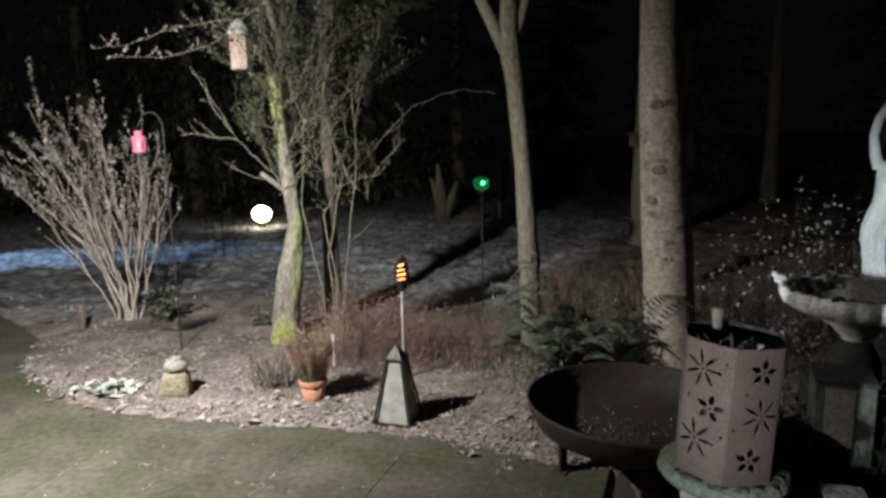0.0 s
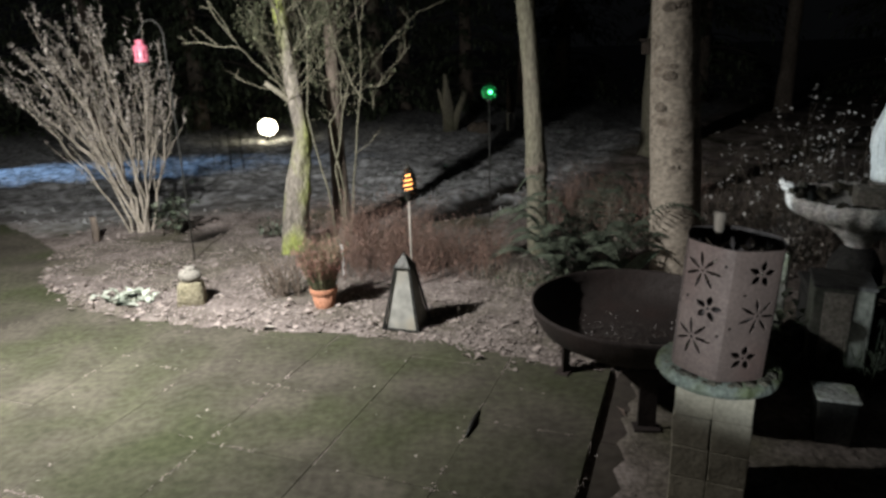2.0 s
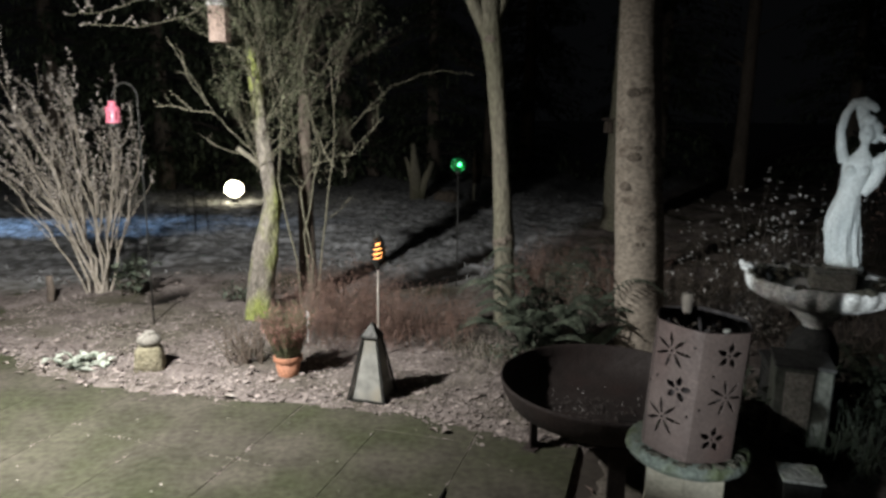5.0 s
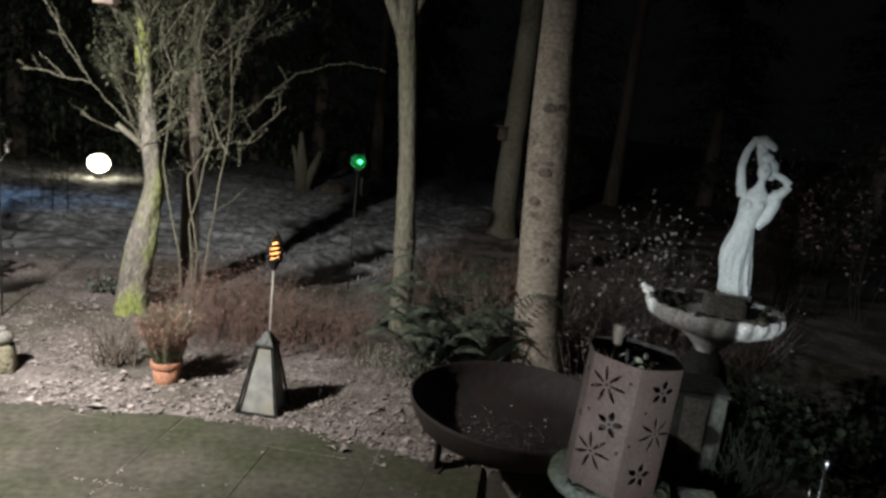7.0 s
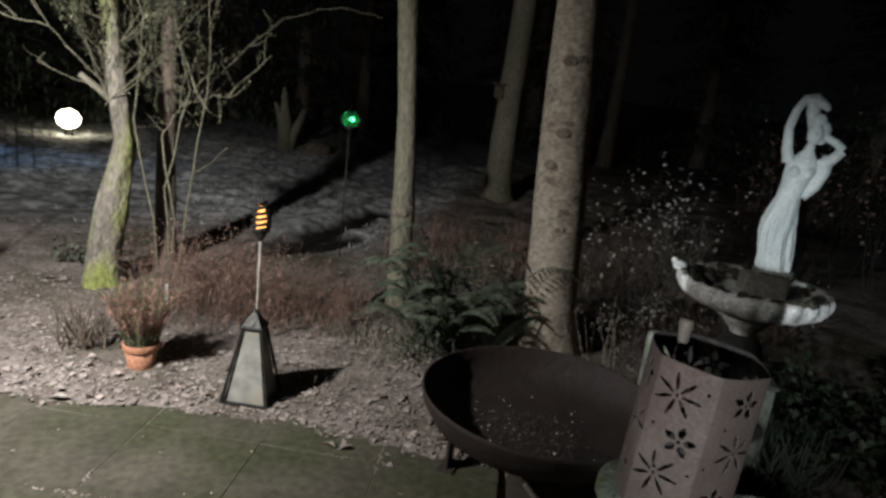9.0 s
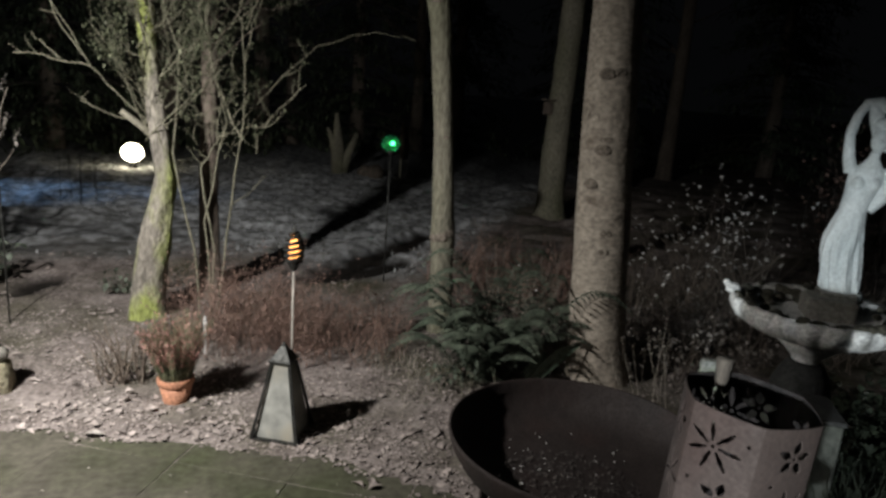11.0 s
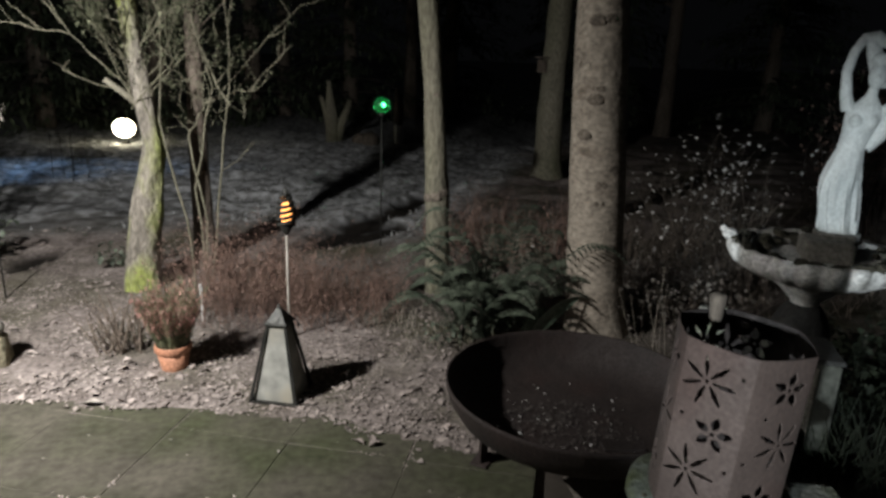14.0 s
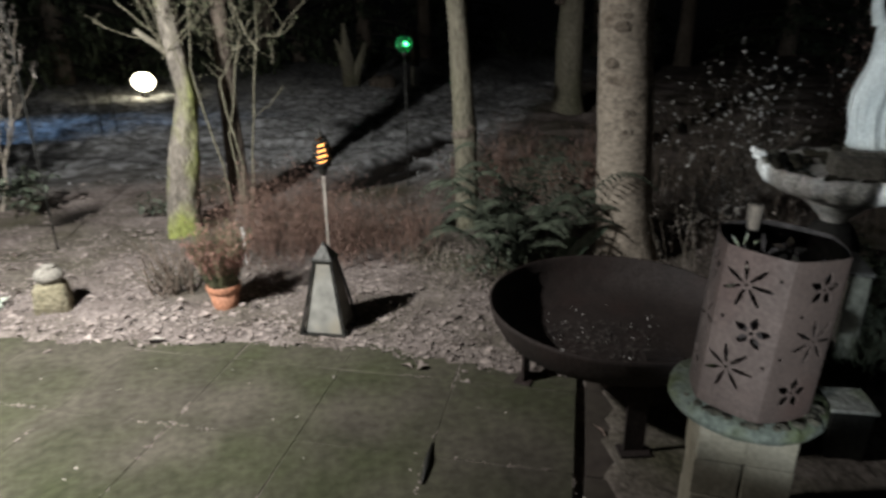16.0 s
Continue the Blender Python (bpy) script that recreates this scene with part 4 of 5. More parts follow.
part("shaft", Geo().box((0, 0, 0.235), (0.235, 0.235, 0.47), 0.006, radians(-23)), M_POST, post, smooth=False)
part("cap", Geo().box((0, 0, 0.479), (0.25, 0.25, 0.018), 0.004, radians(-23)), M_SHADE_DARKSTONE, post, smooth=False)
mp = Matrix.Rotation(radians(-23), 4, "Z")
# the lit strip down the post's front, painted as a paler panel
part("panel", Geo().box((-0.02, -0.119, 0.27), (0.115, 0.006, 0.36), 0.002, 0, (1, 1), mp), M_GREYSTONE, post, "paler front panel with a lit strip put into its colour", smooth=False)
planter = thing("planter", (1.6, 2.37, 0), "small square zinc planter standing on the ground", "planter")
part("body", Geo().box((0, 0, 0.1), (0.13, 0.13, 0.2), 0.006, radians(-18), (1.1, 1.1)), M_IRON, planter, smooth=False)
part("rim", Geo().box((0, 0, 0.202), (0.155, 0.155, 0.012), 0.004, radians(-18)), M_STONE, planter, smooth=False)
stake = thing("garden_stake_light", (2.0, 2.2, 0), "thin steel stake light with a small pale foot", "stake light")
part("tube", Geo().tube([(0, 0, 0), (-0.003, 0, 0.42)], [0.008, 0.008], 12), M_CHROME, stake)
part("head", Geo().lathe([(0.011, 0.425), (0.012, 0.43), (0.012, 0.465), (0.006, 0.47)], 14), M_CHROME, stake)
part("foot", Geo().lathe([(0.06, 0.0), (0.062, 0.01), (0.045, 0.016), (0.01, 0.018)], 20, (-0.03, 0.0, 0)), M_STATUE, stake, "pale disc foot")
part("clip", Geo().tube([(-0.055, 0, 0.29), (-0.05, 0, 0.35)], [0.006, 0.006], 10).tube([(-0.05, 0, 0.31), (0, 0, 0.315)], [0.003, 0.003], 6), M_CHROME, stake)

# ---- pyramid lantern ----
lan = thing("lantern", (-0.157, 3.615, 0), "pyramid lantern with dark iron frame and frosted panes", "lantern")
lan.scale = (1.07, 1.07, 1.07)
rot = radians(-18.4)


def lpt(x, y, z):
    s = 1 - (1 - 0.38) * z / 0.335
    ca, sa = math.cos(rot), math.sin(rot)
    return Vector(((x * ca - y * sa) * s, (x * sa + y * ca) * s, z))


h = 0.1
cor = [(-h, -h), (h, -h), (h, h), (-h, h)]
for (x, y) in cor:
    part("post", Geo().tube([lpt(x, y, 0.0), lpt(x, y, 0.335)], [0.0105, 0.008], 4), M_IRON, lan, smooth=False)
for i in range(4):
    (x0, y0), (x1, y1) = cor[i], cor[(i + 1) % 4]
    part("rail", Geo().tube([lpt(x0, y0, 0.012), lpt(x1, y1, 0.012)], [0.007, 0.007], 4), M_IRON, lan, smooth=False)
    k = 0.9
    q = [lpt(x0 * k, y0 * k, 0.016), lpt(x1 * k, y1 * k, 0.016), lpt(x1 * k, y1 * k, 0.33), lpt(x0 * k, y0 * k, 0.33)]
    n = (q[1] - q[0]).cross(q[3] - q[0]).normalized() * 0.003
    pane = Geo().add(q + [p - n for p in q], [(0, 1, 2, 3), (7, 6, 5, 4), (0, 4, 5, 1), (1, 5, 6, 2), (2, 6, 7, 3), (3, 7, 4, 0)])
    part("pane", pane, M_FROST, lan, "frosted pane", smooth=False)
part("collar", Geo().box((0, 0, 0.34), (0.098, 0.098, 0.014), 0.003, rot), M_IRON, lan, smooth=False)
part("roof", Geo().box((0, 0, 0.374), (0.088, 0.088, 0.056), 0.002, rot, (0.2, 0.2)), M_IRON, lan, smooth=False)
part("finial", Geo().lathe([(0.008, 0.395), (0.012, 0.402), (0.006, 0.41), (0.003, 0.418)], 10), M_IRON, lan)
part("base_plate", Geo().box((0, 0, 0.006), (0.19, 0.19, 0.008), 0.002, rot), M_IRON, lan, smooth=False)

# ---- heather in a pot ----
pot = thing("flower_pot", (-0.69, 3.93, on_ground(-0.69, 3.93) - 0.004), "round terracotta pot with a thick rim on the bed", "flower pot")
part("body", Geo().lathe([(0.02, 0.0), (0.058, 0.0), (0.061, 0.005), (0.078, 0.105), (0.07, 0.105), (0.066, 0.11), (0.02, 0.11)], 40), M_TERRA, pot)
part("rim", Geo().lathe([(0.0765, 0.096), (0.082, 0.099), (0.087, 0.107), (0.087, 0.132), (0.084, 0.137), (0.077, 0.134), (0.076, 0.11)], 40, close=True), M_TERRA, pot)
part("soil", Geo().lathe([(0.02, 0.112), (0.075, 0.112), (0.075, 0.122), (0.02, 0.126)], 24), M_BARK_DARK, pot)
heather = thing("heather", pot.location + Vector((0, 0, 0.118)), "bushy heather with russet faded bloom in a pot", "heather")
rng = random.Random(77)
g, tipg = Geo(), Geo()
for k in range(330):
    a, r = rng.uniform(0, 6.28), 0.07 * math.sqrt(rng.random())
    lean = rng.uniform(0, 0.5)
    d = Vector((math.cos(a) * lean, math.sin(a) * lean, 1)).normalized()
    L = rng.uniform(0.19, 0.34) * (1 - 0.2 * lean)
    p = Vector((r * math.cos(a), r * math.sin(a), 0))
    pts = [p, p + d * L * 0.5 + Vector((0, 0, 0.01)), p + d * L + Vector((0, 0, 0.02))]
    g.tube(pts, [0.002, 0.0016, 0.001], 3, cap=False)
    for i in range(22):
        t = rng.uniform(0.12, 1)
        q = p + d * (L * t)
        w = d + Vector((rng.uniform(-1, 1), rng.uniform(-1, 1), rng.uniform(-0.4, 0.6)))
        (tipg if t > 0.36 and rng.random() < 0.88 else g).leaf(q, w, (0, 0, 1), rng.uniform(0.012, 0.022), 0.0068)
tagged(part("sprig", g, M_HEATH, heather), kind="stuff")
tagged(part("bloom", tipg, M_HEATH_TIP, heather, "faded russet bloom"), kind="stuff")

# ---- dry shrubs in the bed ----


def twig_clump(name, at, label, count, radius, height, mat, seed, lean=0.8, r=0.003, depth=1, leaves=None):
    rng = random.Random(seed)
    sh = thing(name, (at[0], at[1], on_ground(at[0], at[1]) - 0.01), label, "shrub", kind="")
    g, tips = Geo(), []
    for k in range(count):
        a, q = rng.uniform(0, 6.28), radius[0] * math.sqrt(rng.random())
        l = rng.uniform(0, lean)
        b = rng.uniform(0, 6.28)
        limb(g, (q * math.cos(a), q * math.sin(a) * radius[1] / radius[0], 0), (math.cos(b) * l, math.sin(b) * l, 1), rng.uniform(0.6, 1.0) * height, r * rng.uniform(0.7, 1.2), rng, depth, 0.3, 3, tips, 0.05, (2, 3), 0.7, 0.55, 3)
    tagged(part("twig", g, mat, sh), kind="stuff")
    if leaves:
        g = Geo()
        for p, d in tips:
            if rng.random() < leaves[1]:
                g.leaf(p, (rng.uniform(-1, 1), rng.uniform(-1, 1), rng.uniform(-0.6, 0.8)), (0, 0, 1), rng.uniform(*leaves[2]), leaves[2][0])
        tagged(part("leaf", g, leaves[0], sh), kind="stuff")
    return sh


twig_clump("dry_shrub", (-0.42, 4.62), "low dry shrub of russet twigs", 300, (0.4, 0.26), 0.38, M_TWIG_RED, 41, 0.8, 0.0018, 2, (M_TWIG_RED, 0.5, (0.01, 0.022)))
twig_clump("dry_shrub", (0.12, 4.55), "thin dry shrub of russet twigs behind the lantern", 230, (0.42, 0.28), 0.29, M_TWIG_RED, 42, 0.9, 0.002, 2, (M_TWIG_RED, 0.4, (0.01, 0.02)))
twig_clump("bare_stems", (-1.0, 4.16), "clump of bare brown cut stems", 40, (0.13, 0.09), 0.36, M_STEM, 43, 0.85, 0.0055, 0)
twig_clump("dry_shrub", (1.5, 5.6), "brown withered perennials behind the trees", 300, (0.75, 0.55), 0.45, M_TWIG_RED, 44, 0.8, 0.003, 1, (M_TWIG_RED, 0.4, (0.015, 0.03)))
twig_clump("withered_stems", (1.35, 4.9), "pale withered flower stems with seed heads", 36, (0.3, 0.2), 0.5, M_TWIG, 45, 0.8, 0.0025, 1, (M_WHITE, 0.02, (0.02, 0.03)))
twig_clump("withered_stems", (2.15, 4.5), "grey withered ground cover under the flowering shrub", 230, (0.6, 0.5), 0.3, M_BARK_BROWN, 46, 1.1, 0.002, 1, (M_BUD, 0.5, (0.02, 0.035)))
twig_clump("withered_stems", (1.72, 3.75), "a few tall withered stems beside the fire bowl", 9, (0.12, 0.1), 0.55, M_TWIG, 47, 0.4, 0.0025, 0)
twig_clump("grass_tuft", (2.05, 2.75), "dark arching tuft of ornamental grass", 120, (0.2, 0.16), 0.32, M_DARKLEAF, 48, 1.2, 0.003, 0)
twig_clump("dry_shrub", (3.0, 5.0), "tangled dark undergrowth of bare twigs", 330, (1.0, 0.8), 0.45, M_BARK_BROWN, 49, 1.0, 0.003, 1, (M_BUD, 0.12, (0.015, 0.03)))
twig_clump("flowering_shrub", (3.35, 6.0), "bare winter shrub dotted with white blossom", 40, (0.5, 0.4), 0.75, M_BARK_DARK, 50, 1.5, 0.005, 2, (M_WHITE, 0.2, (0.034, 0.062)))
twig_clump("flowering_shrub", (2.6, 5.5), "low winter shrub dotted with white blossom", 24, (0.4, 0.3), 0.5, M_BARK_DARK, 51, 1.1, 0.004, 1, (M_WHITE, 0.18, (0.03, 0.052)))
twig_clump("beech_hedge", (5.4, 6.4), "dark beech hedge with withered red-brown leaves", 60, (0.6, 0.9), 1.1, M_BOUGH, 52, 0.4, 0.005, 2, (M_TWIG_RED, 0.5, (0.04, 0.06)))
twig_clump("evergreen_plant", (-2.36, 5.72), "small evergreen plant beside the bare shrub", 13, (0.08, 0.07), 0.3, M_TWIG_GREEN, 53, 0.6, 0.004, 1, (M_FERN, 1.0, (0.05, 0.08)))
twig_clump("ground_plant", (-2.02, 4.1), "low plant with pale variegated leaves at the bed's edge", 16, (0.15, 0.09), 0.07, M_TWIG_GREEN, 54, 1.2, 0.003, 0, (M_VARIEG, 1.0, (0.06, 0.11)))
twig_clump("ground_plant", (-1.35, 5.6), "low dark leafy plant behind the mossy tree", 26, (0.22, 0.15), 0.14, M_TWIG_GREEN, 55, 1.2, 0.003, 1, (M_FERN, 0.8, (0.03, 0.05)))

for ix, iy, seed in ((2.5, 3.0, 56), (2.8, 3.6, 57), (2.45, 2.3, 58), (3.2, 3.0, 59), (1.75, 3.05, 60)):
    twig_clump("ivy", (ix, iy), "dark low ivy covering the ground", 46, (0.3, 0.3), 0.2, M_DARKLEAF, seed, 1.4, 0.003, 1, (M_DARKLEAF, 1.0, (0.04, 0.07)))

twig_clump("evergreen_plant", (0.78, 4.08), "low evergreen plant with broad leaves beside the fern", 20, (0.22, 0.14), 0.16, M_TWIG_GREEN, 62, 1.2, 0.003, 1, (M_FERN, 0.5, (0.025, 0.045)))
twig_clump("dry_grass", (0.5, 4.25), "pale dry grass stalks in the bed", 60, (0.24, 0.3), 0.15, M_TWIG, 63, 0.5, 0.002, 0)
twig_clump("dry_grass", (0.25, 3.85), "pale dry grass stalks behind the lantern", 40, (0.3, 0.2), 0.08, M_TWIG, 64, 0.8, 0.0018, 0)

# ---- white plant label by the briar ----
label = thing("plant_label", (-0.655, 4.5, on_ground(-0.655, 4.5) - 0.02), "narrow white plastic plant label stuck in the bed", "plant label")
part("stem", Geo().box((0, 0, 0.1), (0.011, 0.002, 0.2), 0.0008, 0.3, (1.4, 1)), M_PAINT, label, smooth=False)
part("head", Geo().box((0, 0, 0.225), (0.02, 0.002, 0.06), 0.0008, 0.3, (0.7, 1)), M_PAINT, label, smooth=False)

# ---- fern ----
fern = thing("fern", (0.96, 4.27, on_ground(0.96, 4.27)), "dark green arching fern under the tall tree", "fern")
rng = random.Random(61)
for k in range(58):
    a = rng.uniform(0, 6.28)
    L, rise = rng.uniform(0.36, 0.68), rng.uniform(1.5, 3.3)
    ox, oy = rng.uniform(-0.2, 0.24), rng.uniform(-0.14, 0.16)
    g = Geo()
    pts = []
    for i in range(13):
        t = i / 12
        pts.append(Vector((ox + math.cos(a) * L * t * 0.85, oy + math.sin(a) * L * t * 0.6 - 0.05 * t, L * rise * (t - 0.72 * t * t))))
    g.tube(pts, list(np.linspace(0.003, 0.001, 13)), 3, cap=False)
    for i in range(1, 13):
        for s in (-1, 1):
            for e in (0, 0.5):
                p = pts[i - 1].lerp(pts[i], e)
                d = (pts[i] - pts[i - 1]).normalized()
                side = d.cross(Vector((0, 0, 1))).normalized() * s
                ln = 0.095 * math.sin(math.pi * (0.12 + 0.86 * (i + e) / 13))
                g.leaf(p, side + d * 0.35 + Vector((0, 0, -0.15)), (0, 0, 1), max(0.01, ln), 0.022, 0.1)
    part("frond", g, M_FERN, fern)
for ang, L, o in ((0.35, 0.36, (0.17, -0.27)), (0.95, 0.26, (0.15, -0.25))):
    plant = Geo()
    pts = [Vector((o[0] + math.cos(ang) * L * t * 0.85, o[1] + 0.05 * t, 0.05 + L * (0.95 * t - 0.35 * t * t))) for t in np.linspace(0, 1, 8)]
    wd = [0.026, 0.042, 0.052, 0.056, 0.054, 0.044, 0.026, 0.004]
    for p, w in zip(pts, wd):
        plant.v.extend([tuple(p + Vector((-0.5 * w, -0.3 * w, 0.75 * w))), tuple(p + Vector((0, 0.012, 0))), tuple(p + Vector((0.5 * w, 0.3 * w, -0.75 * w)))])
    for i in range(7):
        plant.f += [(i * 3, i * 3 + 1, i * 3 + 4, i * 3 + 3), (i * 3 + 1, i * 3 + 2, i * 3 + 5, i * 3 + 4)]
    part("blade", plant, M_STRAP, fern, "broad strap-shaped leaf")

# ---- shepherd's hook with pink lantern ----
hx, hy = -1.905, 5.02
hook = thing("garden_hook", (hx, hy, on_ground(hx, hy)), "thin dark iron crook stake stuck in the bed", "hook")
arc = [(0, 0, -0.05), (0.0, 0, 0.6), (0.0, 0, 1.3), (0.0, 0, 1.6)] + [(-0.085 + 0.085 * math.cos(a), 0, 1.68 + 0.11 * math.sin(a)) for a in np.linspace(0.1, 2.7, 10)] + [(-0.175, 0, 1.705), (-0.18, 0, 1.685)]
part("rod", Geo().tube(arc, [0.0055] * len(arc), 8), M_IRON, hook)
pl = thing("pink_lantern", (hx - 0.18, hy, 1.49), "small pink enamel lantern hanging from a crook", "lantern")
part("body", Geo().lathe([(0.02, 0.012), (0.048, 0.012), (0.05, 0.018), (0.05, 0.105), (0.046, 0.11), (0.02, 0.112)], 24), M_PINK, pl)
for k in range(8):
    a = k * math.pi / 4
    part("slot", Geo().box((0.05, 0, 0.062), (0.004, 0.012, 0.06), 0.001, 0, (1, 1), Matrix.Rotation(a, 4, "Z")), M_SLOT, pl, "deep pink slot", smooth=False)
part("roof", Geo().lathe([(0.056, 0.108), (0.055, 0.116), (0.03, 0.135), (0.028, 0.15), (0.034, 0.153), (0.022, 0.165), (0.006, 0.17)], 24), M_PINK, pl)
part("base", Geo().lathe([(0.02, -0.02), (0.045, -0.018), (0.05, -0.004), (0.05, 0.012), (0.02, 0.013)], 24), M_IRON, pl, "dark base")
part("bail", Geo().tube([(-0.03, 0, 0.15), (-0.034, 0, 0.185), (0, 0, 0.212), (0.034, 0, 0.185), (0.03, 0, 0.15)], [0.002] * 5, 6), M_IRON, pl)

# ---- nest box hanging in the mossy tree ----
nb = thing("nest_box", (-1.225, 4.75, 2.045), "pale nest box with domed roof hanging from a branch", "nest box")
part("body", Geo().lathe([(0.03, 0.0), (0.068, 0.0), (0.072, 0.008), (0.072, 0.235), (0.06, 0.24), (0.02, 0.24)], 8), M_NEST, nb, smooth=False)
part("roof", Geo().lathe([(0.075, 0.228), (0.078, 0.24), (0.07, 0.268), (0.045, 0.305), (0.018, 0.33), (0.006, 0.335)], 24), M_NEST_ROOF, nb)
part("entrance", Geo().tube([(-0.04, -0.068, 0.185), (-0.042, -0.075, 0.185)], [0.012, 0.012], 14), M_BARK_DARK, nb, "dark entrance hole")
part("hanger", Geo().tube([(0, 0, 0.33), (0.004, 0, 0.45), (0.03, 0.08, 0.62), (0.13, 0.3, 0.8)], [0.003] * 4, 6), M_IRON, nb)
bough = thing("bough", (-1.13, 5.12, 2.0), "bare bough of the mossy tree curving up behind the nest box", "bough")
part("limb", Geo().tube([(0.05, 0.0, -0.1), (0.1, -0.05, 0.25), (0.06, -0.1, 0.45), (0.02, -0.12, 0.6), (-0.05, -0.1, 1.0)], [0.03, 0.028, 0.026, 0.024, 0.018], 10), M_BARK_GREY, bough)

# ---- stacked stones, wooden stub ----
so = thing("stone_ornament", (-1.57, 4.06, on_ground(-1.57, 4.06) - 0.01), "small mossy stone ornament of a round stone on a block", "ornament")
rng = random.Random(9)
part("block", Geo().box((0, 0, 0.07), (0.18, 0.15, 0.16), 0.016, 0.2, (0.8, 0.82)), M_MOSSSTONE, so)
part("boulder", Geo().ball((0.005, 0, 0.188), 0.066, 16, 12, (1.1, 1.0, 0.72), 0.12, rng), M_GREYSTONE, so, "pale round stone")
part("pebble", Geo().ball((0.01, 0, 0.236), 0.03, 12, 8, (1.3, 1, 0.5), 0.1, rng), M_GREYSTONE, so)
st = thing("wooden_stub", (-2.98, 5.62, on_ground(-2.98, 5.62) - 0.02), "short weathered wooden stub in the bed", "post")
part("post", Geo().tube([(0, 0, 0), (0.005, 0, 0.12), (0.0, 0, 0.24)], [0.032, 0.03, 0.028], 10, wob=0.1, rng=rng), M_BARK_BROWN, st)

# ---- flame stake light ----
tl = thing("flame_light", (-0.155, 4.23, on_ground(-0.155, 4.23)), "solar flame stake light glowing amber in a dark spiral cage", "stake light")
part("pole", Geo().tube([(0, 0, -0.04), (0, 0, 0.61)], [0.006, 0.006], 8), M_PALEWOOD, tl)
part("socket", Geo().lathe([(0.008, 0.585), (0.02, 0.60), (0.034, 0.63), (0.036, 0.642), (0.01, 0.644)], 20), M_IRON, tl)
part("core", Geo().lathe([(0.01, 0.645), (0.024, 0.65), (0.027, 0.69), (0.022, 0.735), (0.011, 0.765), (0.004, 0.775)], 20), M_FLAME, tl, "glowing amber core")
for k in range(2):
    pts, rd = [], []
    for i in range(60):
        t = i / 59
        a = k * math.pi + t * 2 * math.pi * 3.1
        r = float(np.interp(t, [0, 0.25, 0.6, 0.9, 1], [0.038, 0.046, 0.038, 0.016, 0.005]))
        pts.append((r * math.cos(a), r * math.sin(a), 0.64 + 0.18 * t))
        rd.append(0.0112 if t < 0.85 else 0.006)
    part("spiral_rib", Geo().tube(pts, rd, 6), M_IRON, tl)
part("tip", Geo().lathe([(0.012, 0.79), (0.009, 0.81), (0.002, 0.84)], 12), M_IRON, tl)

# ---- green glass ball on a pole ----
gl = thing("glass_ball_light", (0.477, 6.06, on_ground(0.477, 6.06)), "green glass ball light on a tall thin stake", "stake light")
part("pole", Geo().tube([(0, 0, -0.04), (0, 0, 1.06)], [0.006, 0.006], 8), M_IRON, gl)
part("cup", Geo().lathe([(0.008, 1.045), (0.024, 1.06), (0.03, 1.08), (0.01, 1.082)], 16), M_IRON, gl)
part("ball", Geo().ball((0, 0, 1.135), 0.066, 32, 20), M_DARKGREEN_GLASS, gl, "green glass ball")
part("led", Geo().ball((0.008, -0.05, 1.14), 0.017, 12, 8), M_GREENLED, gl, "bright green lamp")

# ---- globe lamp, wire supports, driftwood, small posts on the lawn ----
gz = on_ground(-3.13, 12.15)
gb = thing("globe_lamp", (-3.13, 12.15, gz), "large glowing white globe lamp on the lawn", "lamp")
part("globe", Geo().ball((0, 0, 0.245), 0.168, 32, 20, (1, 1, 0.88)), M_GLOBE, gb, "glowing white globe")
part("foot", Geo().lathe([(0.07, 0.0), (0.07, 0.02), (0.05, 0.05), (0.05, 0.12), (0.02, 0.12)], 24), M_IRON, gb)
for wx, wy, seed in ((-2.72, 8.9, 1), (-2.98, 9.1, 2)):
    ws = thing("plant_support", (wx, wy, on_ground(wx, wy)), "dark wire plant support on the lawn", "plant support", "plant supports")
    for k in range(4):
        a = k * math.pi / 2 + seed
        part("wire", Geo().tube([(0.11 * math.cos(a), 0.11 * math.sin(a), -0.02), (0.1 * math.cos(a), 0.1 * math.sin(a), 0.55)], [0.0035, 0.0035], 6), M_IRON, ws)
    for z in (0.25, 0.52):
        part("ring", Geo().tube([(0.105 * math.cos(a), 0.105 * math.sin(a), z) for a in np.linspace(0, 2 * math.pi, 17)], [0.003] * 17, 6), M_IRON, ws)
dw = thing("driftwood", (0.16, 12.9, on_ground(0.16, 12.9)), "grey driftwood stump with three pointed prongs", "stump")
for pts, rd in (([(0, 0, -0.05), (-0.08, 0, 0.3), (-0.15, 0, 0.6), (-0.23, 0, 0.8)], [0.12, 0.08, 0.06, 0.02]), ([(0, 0, -0.05), (-0.05, 0, 0.5), (-0.09, 0, 1.06)], [0.14, 0.1, 0.03]), ([(0, 0, -0.05), (0.13, 0, 0.35), (0.22, 0, 0.55), (0.28, 0, 0.73)], [0.13, 0.07, 0.06, 0.045])):
    part("prong", Geo().tube(pts, rd, 10, wob=0.25, rng=rng), M_BARK_GREY, dw)
wp = thing("garden_post", (1.27, 12.6, on_ground(1.27, 12.6)), "weathered dark post with a white-painted foot", "post")
part("foot", Geo().box((0, 0, 0.16), (0.13, 0.13, 0.34), 0.01, 0.2), M_PAINT, wp, "white-painted foot", smooth=False)
part("top", Geo().tube([(0, 0, 0.32), (0.0, 0, 0.6), (-0.03, 0, 0.95)], [0.075, 0.08, 0.03], 10, wob=0.2, rng=rng), M_BARK_BROWN, wp)
